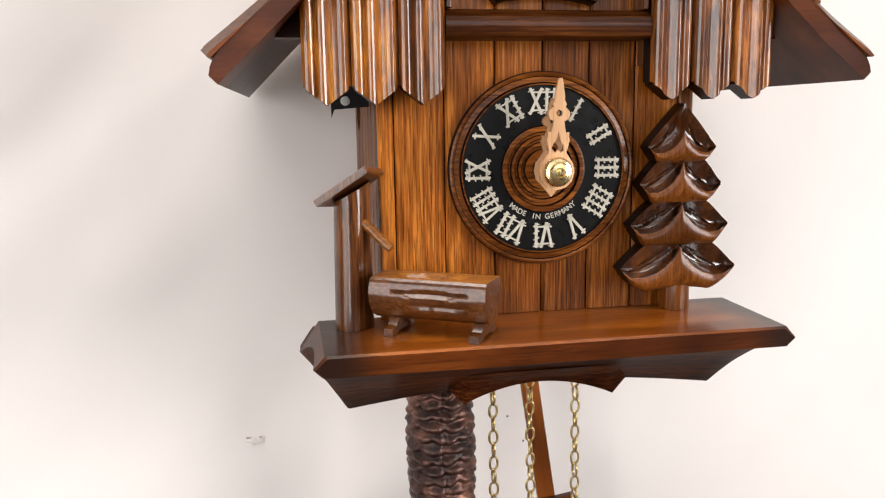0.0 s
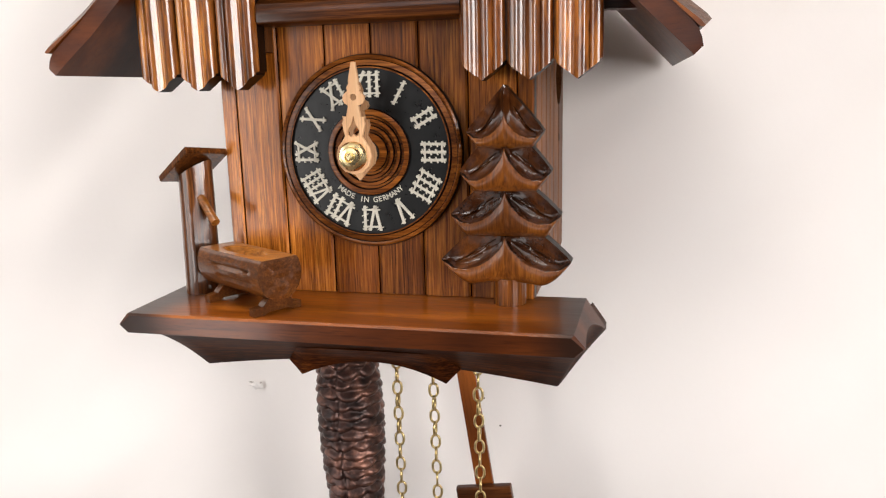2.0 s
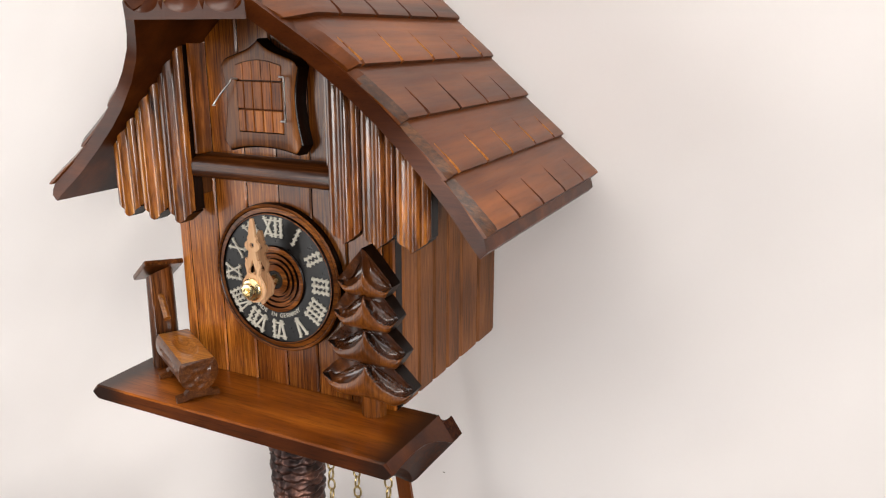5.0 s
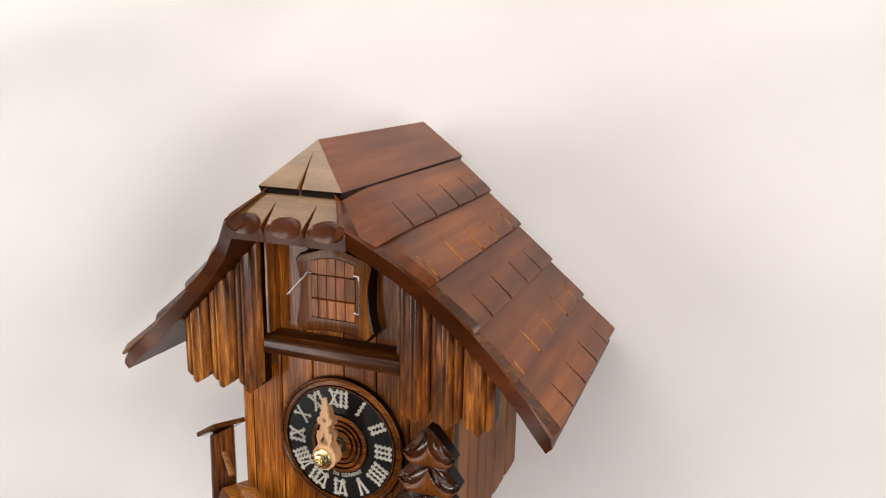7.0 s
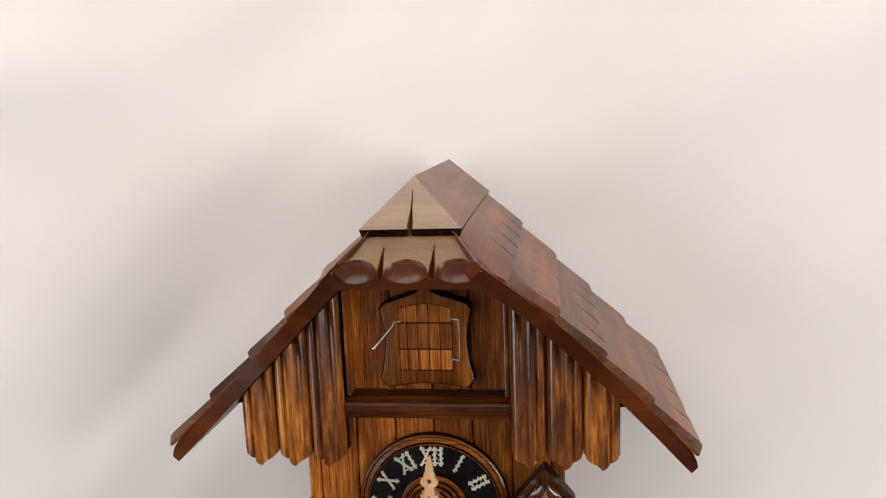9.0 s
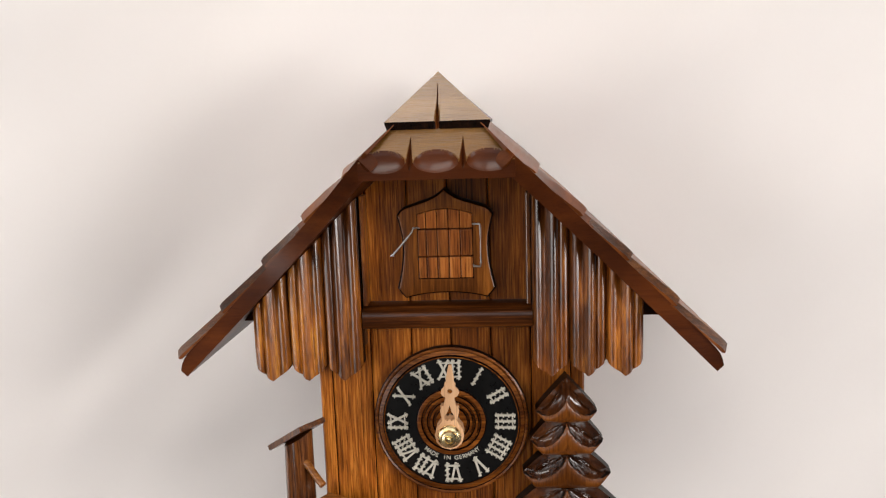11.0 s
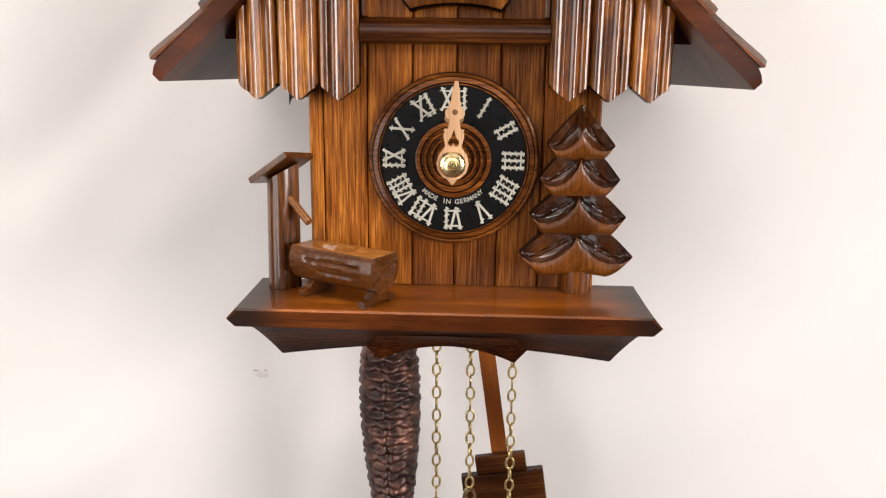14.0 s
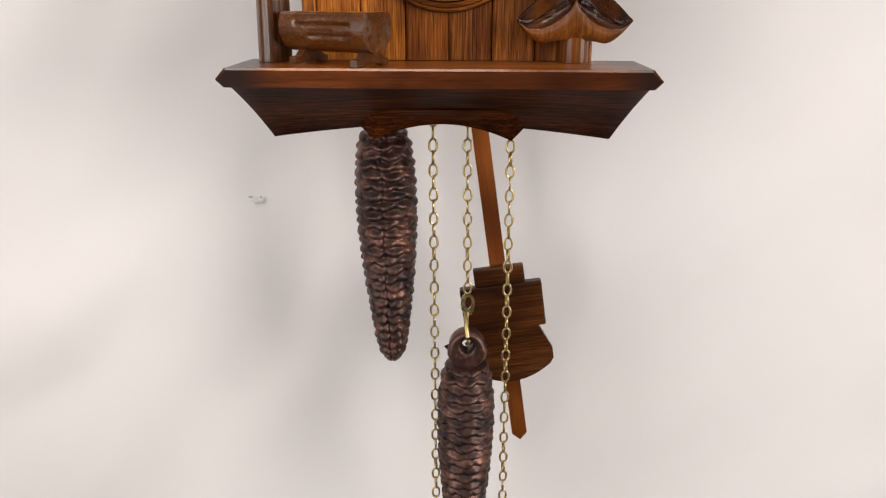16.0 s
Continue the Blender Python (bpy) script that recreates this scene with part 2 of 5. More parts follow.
def cone_metal():
    """Cast iron weight painted in antique copper over dark brown."""
    m, n, l, b = material("antique_copper_paint")
    tc = n.new("ShaderNodeTexCoord")
    t = n.new("ShaderNodeTexNoise")
    t.inputs["Scale"].default_value, t.inputs["Detail"].default_value, t.inputs["Roughness"].default_value = 110, 6, 0.62
    l.new(tc.outputs["Object"], t.inputs[0])
    r = ramp(n, [(0.36, (0.016, 0.009, 0.008)), (0.52, (0.065, 0.031, 0.024)), (0.70, (0.24, 0.11, 0.075))])
    l.new(t.outputs[0], r.inputs[0])
    # copper rubbed bare on the ridges
    geo = n.new("ShaderNodeNewGeometry")
    worn = n.new("ShaderNodeMapRange")
    worn.inputs[1].default_value, worn.inputs[2].default_value = 0.52, 0.64
    l.new(geo.outputs["Pointiness"], worn.inputs[0])
    rub = n.new("ShaderNodeMix")
    rub.data_type = "RGBA"
    rub.inputs[7].default_value = (0.40, 0.185, 0.135, 1)
    l.new(worn.outputs[0], rub.inputs[0])
    l.new(r.outputs[0], rub.inputs[6])
    l.new(rub.outputs[2], b.inputs["Base Color"])
    b.inputs["Metallic"].default_value = 0.6
    b.inputs["Roughness"].default_value = 0.40
    bp = n.new("ShaderNodeBump")
    bp.inputs["Strength"].default_value, bp.inputs["Distance"].default_value = 0.35, 0.0007
    l.new(t.outputs[0], bp.inputs["Height"])
    l.new(bp.outputs[0], b.inputs["Normal"])
    return m


def wall_paint():
    m, n, l, b = material("white_wall_paint")
    tc = n.new("ShaderNodeTexCoord")
    big = n.new("ShaderNodeTexNoise")
    big.inputs["Scale"].default_value, big.inputs["Detail"].default_value = 5, 3
    fine = n.new("ShaderNodeTexNoise")
    fine.inputs["Scale"].default_value, fine.inputs["Detail"].default_value = 260, 5
    # tone and relief are stretched into long slanting strokes
    slant = n.new("ShaderNodeMapping")
    slant.vector_type = "TEXTURE"
    slant.inputs["Rotation"].default_value = (0, radians(-50), 0)
    slant.inputs["Scale"].default_value = (1.8, 1.0, 0.8)
    l.new(tc.outputs["Object"], slant.inputs[0])
    l.new(slant.outputs[0], big.inputs[0])
    l.new(tc.outputs["Object"], fine.inputs[0])
    r = ramp(n, [(0.3, (0.80, 0.748, 0.716)), (0.7, (0.86, 0.813, 0.785))])
    l.new(big.outputs[0], r.inputs[0])
    l.new(r.outputs[0], b.inputs["Base Color"])
    b.inputs["Roughness"].default_value = 0.72
    b1 = n.new("ShaderNodeBump")
    b1.inputs["Strength"].default_value, b1.inputs["Distance"].default_value = 0.30, 0.03
    l.new(big.outputs[0], b1.inputs["Height"])
    b2 = n.new("ShaderNodeBump")
    b2.inputs["Strength"].default_value, b2.inputs["Distance"].default_value = 0.10, 0.0006
    l.new(fine.outputs[0], b2.inputs["Height"])
    l.new(b1.outputs[0], b2.inputs["Normal"])
    l.new(b2.outputs[0], b.inputs["Normal"])
    return m


CONE = cone_metal()
ROOM = plain("room_wall_taupe", (0.045, 0.042, 0.040), 0.8, noise_scale=6, vary=0.08)
WALL = wall_paint()
CEIL = plain("ceiling_grey_beige", (0.62, 0.59, 0.56), 0.8, noise_scale=40, vary=0.03)
FLOOR = wood("floor_boards", (0.04, 0.026, 0.018), (0.075, 0.048, 0.032), (0.11, 0.07, 0.045), "y", rough=0.4, coat=0.2, fine=160, shift=0.1)
FRAME_WHITE = plain("window_frame_white", (0.8, 0.8, 0.78), 0.4, noise_scale=30, vary=0.03)
GLOW = bpy.data.materials.new("lit_diffuser")
GLOW.use_nodes = True
GLOW.node_tree.nodes["Principled BSDF"].inputs["Emission Color"].default_value = (1, 0.95, 0.9, 1)
GLOW.node_tree.nodes["Principled BSDF"].inputs["Emission Strength"].default_value = 4

# ---- builders ----


def part(name, bm, mat, parent, label="", smooth=False, scale=K, weld=True):
    """One mesh object under a thing or under a part; bm is drawn in the clock's units."""
    if weld:
        bmesh.ops.remove_doubles(bm, verts=bm.verts, dist=2e-5)
    bmesh.ops.recalc_face_normals(bm, faces=bm.faces)
    bmesh.ops.scale(bm, vec=(scale, scale, scale), verts=bm.verts)
    me = bpy.data.meshes.new(name)
    bm.to_mesh(me)
    bm.free()
    me.materials.append(mat)
    if smooth:
        me.polygons.foreach_set("use_smooth", [True] * len(me.polygons))
        me.set_sharp_from_angle(angle=radians(smooth if smooth is not True else 40))
    ob = new(name, me)
    if parent is not None:
        ob.parent = parent
    if label:
        ob["label"] = label
    return ob


def recolour(ob, mat, test):
    """Recolours those faces of a part darker or lighter, for stain and painted shade alike, whose normal and centre
    pass the test.
    """
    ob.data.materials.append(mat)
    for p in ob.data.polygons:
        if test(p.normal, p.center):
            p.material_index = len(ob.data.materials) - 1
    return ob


def box(bm, x0, x1, y0, y1, z0, z1, bevel=0.0, turn=None):
    made = bmesh.ops.create_cube(bm, size=1)["verts"]
    for v in made:
        v.co = Vector((x0 if v.co.x < 0 else x1, y0 if v.co.y < 0 else y1, z0 if v.co.z < 0 else z1))
    if bevel:
        edges = list({e for v in made for e in v.link_edges})
        res = bmesh.ops.bevel(bm, geom=edges, offset=bevel, segments=2, affect="EDGES", profile=0.6)
        made = list({v for f in res["faces"] for v in f.verts} | {v for v in made if v.is_valid})
    if turn is not None:
        for v in made:
            v.co = turn @ v.co
    return made


def box_bm(*a, **k):
    bm = bmesh.new()
    box(bm, *a, **k)
    return bm


def columns(bm, xs, zlo, zhi, yfront, yback, rows=2):
    """A carved plate: upright columns from zlo(x) to zhi(x), front at yfront(x, z), flat back."""
    front, back = [], []
    for x in xs:
        a, b = zlo(x), zhi(x)
        front.append([bm.verts.new((x, yfront(x, a + (b - a) * j / rows), a + (b - a) * j / rows)) for j in range(rows + 1)])
        back.append([bm.verts.new((x, yback, a + (b - a) * j / rows)) for j in (0, rows)])
    for i in range(len(xs) - 1):
        f, g, p, q = front[i], front[i + 1], back[i], back[i + 1]
        for j in range(rows):
            bm.faces.new((f[j], g[j], g[j + 1], f[j + 1]))
        bm.faces.new((q[0], p[0], p[1], q[1]))
        bm.faces.new((p[0], q[0], g[0], f[0]))
        bm.faces.new((q[1], p[1], f[-1], g[-1]))
    for f, p in ((front[0], back[0]), (front[-1], back[-1])):
        bm.faces.new([p[0], *f, p[1]])


def plate(bm, outline, holes, y0, y1, to=None):
    """A flat plate cut to an outline in x and z with holes, from y0 (front) to y1; to: a map for its points."""
    to = to or (lambda x, y, z: (x, y, z))
    loops = [outline, *holes]
    caps = []
    for y in (y0, y1):
        rings = [[bm.verts.new(to(x, y, z)) for x, z in loop] for loop in loops]
        edges = [bm.edges.new((r[i], r[(i + 1) % len(r)])) for r in rings for i in range(len(r))]
        bmesh.ops.triangle_fill(bm, use_beauty=True, use_dissolve=False, edges=edges)
        caps.append(rings)
    for r0, r1 in zip(*caps):
        for i in range(len(r0)):
            j = (i + 1) % len(r0)
            bm.faces.new((r0[i], r0[j], r1[j], r1[i]))


def lathe(bm, profile, at, segs=48, axis="y"):
    """Turned form: profile of (radius, height along the axis)."""
    rings = []
    for r, h in profile:
        ring = []
        for i in range(segs):
            a = 2 * math.pi * i / segs
            c, s = r * math.cos(a), r * math.sin(a)
            p = (c, h, s) if axis == "y" else (c, s, h)
            ring.append(bm.verts.new(Vector(at) + Vector(p)))
        rings.append(ring)
    for a, b in zip(rings, rings[1:]):
        for i in range(segs):
            j = (i + 1) % segs
            bm.faces.new((a[i], a[j], b[j], b[i]))
    for ring in (rings[0], rings[-1]):
        bm.faces.new(ring)


def tube(bm, pts, r, segs=8):
    """A round wire along points."""
    rings = []
    pts = [Vector(p) for p in pts]
    for i, p in enumerate(pts):
        d = (pts[min(i + 1, len(pts) - 1)] - pts[max(i - 1, 0)]).normalized()
        q = d.to_track_quat("Z", "Y")
        rings.append([bm.verts.new(p + q @ Vector((r * math.cos(2 * math.pi * k / segs), r * math.sin(2 * math.pi * k / segs), 0))) for k in range(segs)])
    for a, b in zip(rings, rings[1:]):
        for k in range(segs):
            j = (k + 1) % segs
            bm.faces.new((a[k], a[j], b[j], b[k]))
    bm.faces.new(rings[0])
    bm.faces.new(rings[-1])


def spread(a, b, n):
    return [a + (b - a) * i / n for i in range(n + 1)]


def lerp_table(table, x):
    for (x0, y0), (x1, y1) in zip(table, table[1:]):
        if x <= x1:
            k = max(0.0, (x - x0) / (x1 - x0))
            return y0 + (y1 - y0) * k
    return table[-1][1]


def thing(name, label, category, at=(0, 0, HANG), group=""):
    ob = new(name)
    ob.empty_display_size = 0.02
    ob.location = at
    return tagged(ob, label, category, group)


# ---- the room ----


def slab(name, x0, x1, y0, y1, z0, z1, mat, kind="structure"):
    return tagged(part(name, box_bm(x0, x1, y0, y1, z0, z1), mat, None, scale=1.0), kind=kind)


T = 0.12


def wall_with_openings(name, x0, x1, openings, z0, z1):
    """A side wall along y with window openings (from, to) between the heights z0 and z1."""
    bm = bmesh.new()
    at = SOUTH
    for o0, o1 in openings:
        box(bm, x0, x1, at, o0, 0, TOP)
        box(bm, x0, x1, o0, o1, 0, z0)
        box(bm, x0, x1, o0, o1, z1, TOP)
        at = o1
    box(bm, x0, x1, at, NORTH + T, 0, TOP)
    return tagged(part(name, bm, ROOM, None, scale=1.0, weld=False), "taupe painted wall with window openings", kind="structure")


def north_wall():
    """The clock's wall: softly uneven plaster over the stretch behind the clock."""
    bm = bmesh.new()
    nx, nz = 300, 240
    x0, x1, z0, z1 = WEST, EAST, 0.0, TOP
    grid = []
    for i in range(nx + 1):
        col = []
        for j in range(nz + 1):
            x, z = x0 + (x1 - x0) * i / nx, z0 + (z1 - z0) * j / nz
            u, w = 0.77 * x + 0.64 * z, 0.77 * z - 0.64 * x
            w += 0.05 * noise.noise(Vector((u * 3, w * 3, 11)))
            slack = 0.45 + 0.55 / (1 + math.exp(9 * (x - 0.05)))
            d = slack * (0.0066 * noise.noise(Vector((u * 2.2, w * 4.4, 3))) + 0.0078 * noise.noise(Vector((u * 3.5, w * 9.5, 5))) + 0.0042 * noise.noise(Vector((u * 6, w * 20, 9))) + 0.0012 * noise.noise(Vector((u * 14, w * 34, 2))))
            near = math.exp(-((x / 0.16) ** 2 + ((z - 1.6) / 0.2) ** 2))
            col.append(bm.verts.new((x, NORTH + (0.003 + d) * (1 - 0.8 * near), z)))
        grid.append(col)
    for i in range(nx):
        for j in range(nz):
            bm.faces.new((grid[i][j], grid[i + 1][j], grid[i + 1][j + 1], grid[i][j + 1]))
    rim = [grid[i][0] for i in range(nx + 1)] + [grid[nx][j] for j in range(1, nz + 1)] + [grid[i][nz] for i in range(nx - 1, -1, -1)] + [grid[0][j] for j in range(nz - 1, 0, -1)]
    back = [bm.verts.new((v.co.x, NORTH + T, v.co.z)) for v in rim]
    for i in range(len(rim)):
        j = (i + 1) % len(rim)
        bm.faces.new((rim[i], rim[j], back[j], back[i]))
    bm.faces.new(back)
    return tagged(part("wall_north", bm, WALL, None, smooth=True, scale=1.0), "off-white painted wall, softly uneven", kind="structure")


wall_n = north_wall()
slab("floor", WEST - T, EAST + T, SOUTH - T, NORTH + T, -0.1, 0, FLOOR)
slab("ceiling", WEST - T, EAST + T, SOUTH - T, NORTH + T, TOP, TOP + 0.1, CEIL)
wall_with_openings("wall_west", WEST - T, WEST, ((-2.50, -0.75),), 0.94, 2.50)
wall_with_openings("wall_east", EAST, EAST + T, ((-2.0, -0.90),), 1.14, 2.50)
# the high opening is added for the south fill light
bm = bmesh.new()
for x0, x1, z0, z1 in ((WEST - T, -1.84, 0, TOP), (-1.84, -1.34, 0, 0.33), (-1.84, -1.34, 2.07, TOP), (-1.34, -1.3, 0, TOP), (1.3, EAST + T, 0, TOP), (-1.3, 1.3, 0, 2.05), (-1.3, 1.3, 2.85, TOP)):
    box(bm, x0, x1, SOUTH - T, SOUTH, z0, z1)
tagged(part("wall_south", bm, ROOM, None, scale=1.0, weld=False), "taupe painted wall with a high opening added for fill light and a narrow glazed opening", kind="structure")
for x in (-0.78, -0.18, 0.55):
    slab("ceiling_lamp_housing", x - 0.295, x + 0.295, -0.655, -0.065, TOP - 0.06, TOP - 0.002, FRAME_WHITE)

# ---- the clock's case ----
clock = thing("cuckoo_clock", "brown stained wooden chalet cuckoo clock hung on a white wall", "clock")
BACK = 0.155          # back of the case, at the wall
HALF = 0.0825         # half the width of the house front
PITCH = 0.2892        # the roof's outer edges lie on x + z = PITCH
STEP, DECK = 0.0062, 0.0092


def under(x):
    """Height of the roof's underside."""
    return min(PITCH - 1.414 * (STEP + DECK) - abs(x), 0.2395)


def house_front():
    board = part("front_board", box_bm(-HALF + 0.001, HALF - 0.001, 0.0035, 0.009, 0.0, 0.18), HOLLOW, clock)
    cuts = [-HALF, -0.0740, -0.0490, -0.0235, 0.0010, 0.0255, 0.0500, 0.0740, HALF]
    for k, (a, b) in enumerate(zip(cuts, cuts[1:])):
        bm = bmesh.new()
        g = 0.0009
        xs = [a + 0.0001, a + 0.0003, a + g + 0.0004, b - g - 0.0004, b - 0.0003, b - 0.0001]
        ys = [0.0020, 0.0011, 0.0, 0.0, 0.0011, 0.0020]
        depth = dict(zip(xs, ys))
        columns(bm, xs, lambda x: 0.0003, lambda x: under(x) - 0.0006, lambda x, z: depth[x], 0.0085)
        recolour(part("plank", bm, PLANK_DARK if k in (3, 4, 5) else PLANK, board), EDGE, lambda nrm, mid: abs(nrm.x) > 0.93)
    # gable boards that fill the roof beyond the house front
    for s in (-1, 1):
        bm = bmesh.new()
        columns(bm, sorted([s * HALF, s * 0.11, s * 0.1300]), lambda x: 0.1388, lambda x: max(under(x) - 0.0004, 0.1390), lambda x, z: 0.003, 0.012)
        part("gable_board", bm, ROOF_EDGE, clock)


def side_panel(s):
    """One side of the house in upright boards; a sound hole goes through it."""
    panel = None
    yc, zc, ry, rz = 0.122, 0.110, 0.0165, 0.0165
    y0, y1 = 0.009, BACK - 0.001
    cuts = [y0, 0.030, 0.051, 0.071, 0.092, 0.1225, y1]
    for k, (a, b) in enumerate(zip(cuts, cuts[1:])):
        bm = bmesh.new()
        ys = sorted(set(spread(a + 0.0003, b - 0.0003, 10)))

        def hole(y, up):
            d = 1 - ((y - yc) / ry) ** 2
            return zc + (1 if up else -1) * (rz * math.sqrt(d) if d > 0 else 0)
        top = under(HALF) - 0.001
        groups = ((lambda y: 0.0, lambda y: hole(y, False)), (lambda y: hole(y, True), lambda y: top))
        for lo, hi in groups:
            def depth(y, z):
                return -HALF + (0.0012 if min(y - a, b - y) < 0.0007 else 0.0)
            columns(bm, ys, lo, hi, depth, -HALF + 0.007)
        for v in bm.verts:
            v.co = Vector((-s * v.co.y, v.co.x, v.co.z))
        if panel is None:
            panel = part("side_panel", bm, SIDE, clock, "brown stained side wall of upright boards with a round sound hole")
        else:
            part("side_board", bm, SIDE, panel)
    # added dark sheet behind the sound hole, in place of the shade inside
    part("inner_lining", box_bm(*sorted((s * 0.052, s * 0.054)), 0.02, BACK - 0.01, 0.01, 0.2), HOLLOW, clock, "dark sheet standing for the shade inside the case")


house_front()
for s in (-1, 1):
    side_panel(s)
part("back_board", box_bm(-HALF + 0.001, HALF - 0.001, BACK - 0.006, BACK, 0.0, 0.19), SIDE, clock)
part("bottom_board", box_bm(-HALF + 0.008, HALF - 0.008, 0.0095, BACK - 0.0065, 0.0005, 0.007), SIDE, clock)

# small dark screw hole low on the side wall
bm = bmesh.new()
lathe(bm, [(0.0012, 0.0), (0.0012, 0.0004)], (0, 0, 0), 12, "z")
for v in bm.verts:
    v.co = Vector((HALF + 0.0002 + v.co.z, 0.121 + v.co.x, 0.0735 + 1.9 * v.co.y))
part("screw_hole", bm, HOLLOW, clock)

# black latch on the side wall; a white disc stands for light through its hole
bm = bmesh.new()
ring = [(0.0025 * math.cos(a), 0.0025 * math.sin(a)) for a in spread(0, 2 * math.pi, 16)[:-1]]
HOLE_AT = (-0.0949, 0.040, 0.1102)
plate(bm, [(-0.0075, -0.0088), (-0.0058, -0.0045), (0.0125, -0.0032), (0.0125, 0.010), (-0.0075, 0.010)], [ring], 0.0, 0.0012, lambda x, y, z: (HOLE_AT[0] + x, HOLE_AT[1] + y, HOLE_AT[2] + z))
latch = part("side_latch", bm, DARK_METAL, clock, "black metal latch with a pointed catch")
bm = bmesh.new()
lathe(bm, [(0.0023, 0.0), (0.0023, -0.0012), (0.0017, -0.0018)], HOLE_AT, 20)
part("latch_pin", bm, HOLE_WHITE, latch, "white disc for the light through the latch hole", smooth=30)

# ---- roof ----
FRONT_EDGE = [(0.0, -0.046), (0.026, -0.047), (0.0400, -0.0664), (0.0440, -0.0625), (0.048, -0.0588), (0.052, -0.0552), (0.059, -0.0488), (0.067, -0.0426), (0.080, -0.0358), (0.096, -0.0305), (0.108, -0.0288), (0.123, -0.0288), (0.140, -0.0310), (0.156, -0.0365), (0.162, -0.0385)]


def front_edge(x):
    return lerp_table(FRONT_EDGE, abs(x))


SPLIT = -0.018


def back_edge(x):
    """The roof's back: it stands a little off the wall towards the ridge."""
    return 0.1535 - 0.075 * (0.159 - min(0.159, abs(x)))


def along(yf, v, yb):
    """From the front edge yf to the back yb; SPLIT lies a tenth of the way for every height of the slope."""
    return yf + (SPLIT - yf) * v / 0.1 if v < 0.1 else SPLIT + (yb - SPLIT) * (v - 0.1) / 0.9


def sheet(bm, s, xs, top, bottom, vs, dip=None, nudge=None):
    """A sloped sheet of the roof: top(x), bottom(x) are heights; its front follows the roof's front edge."""
    ups, downs = [], []
    for x in xs:
        yf = front_edge(x)
        row_u, row_d = [], []
        for v in vs:
            y = along(yf, v, back_edge(x))
            d = dip(x, v) if dip else 0.0
            dx = nudge(x, v) if nudge else 0.0
            row_u.append(bm.verts.new((s * (x + dx - 0.707 * d), y, top(x) + dx - 0.707 * d)))
            half = (top(x) - bottom(x)) / 2
            row_d.append(bm.verts.new((s * (x + dx - half), y, top(x) + dx - half)))
        ups.append(row_u)
        downs.append(row_d)
    n, m = len(xs) - 1, len(vs) - 1
    for i in range(n):
        for j in range(m):
            bm.faces.new((ups[i][j], ups[i + 1][j], ups[i + 1][j + 1], ups[i][j + 1]))
            bm.faces.new((downs[i][j], downs[i][j + 1], downs[i + 1][j + 1], downs[i + 1][j]))
        bm.faces.new((ups[i][0], downs[i][0], downs[i + 1][0], ups[i + 1][0]))
        bm.faces.new((ups[i][m], ups[i + 1][m], downs[i + 1][m], downs[i][m]))
    for j in range(m):
        bm.faces.new((ups[0][j], ups[0][j + 1], downs[0][j + 1], downs[0][j]))
        bm.faces.new((ups[n][j], downs[n][j], downs[n][j + 1], ups[n][j + 1]))


EDGES = [0.1588, 0.1335, 0.1072, 0.0810, 0.0555, 0.0285]
CUTS = [(0.001, 0.039, 0.079, 0.118), (-0.021, 0.017, 0.054, 0.094, 0.131), (-0.003, 0.037, 0.077, 0.114), (-0.025, 0.016, 0.055, 0.091, 0.128), (-0.006, 0.032, 0.0725, 0.111)]
SAWN = [(0.02, 0.0030), (0.026, 0.0036), (0.040, 0.0066), (0.0572, 0.0044), (0.08, 0.0040), (0.16, 0.0040)]


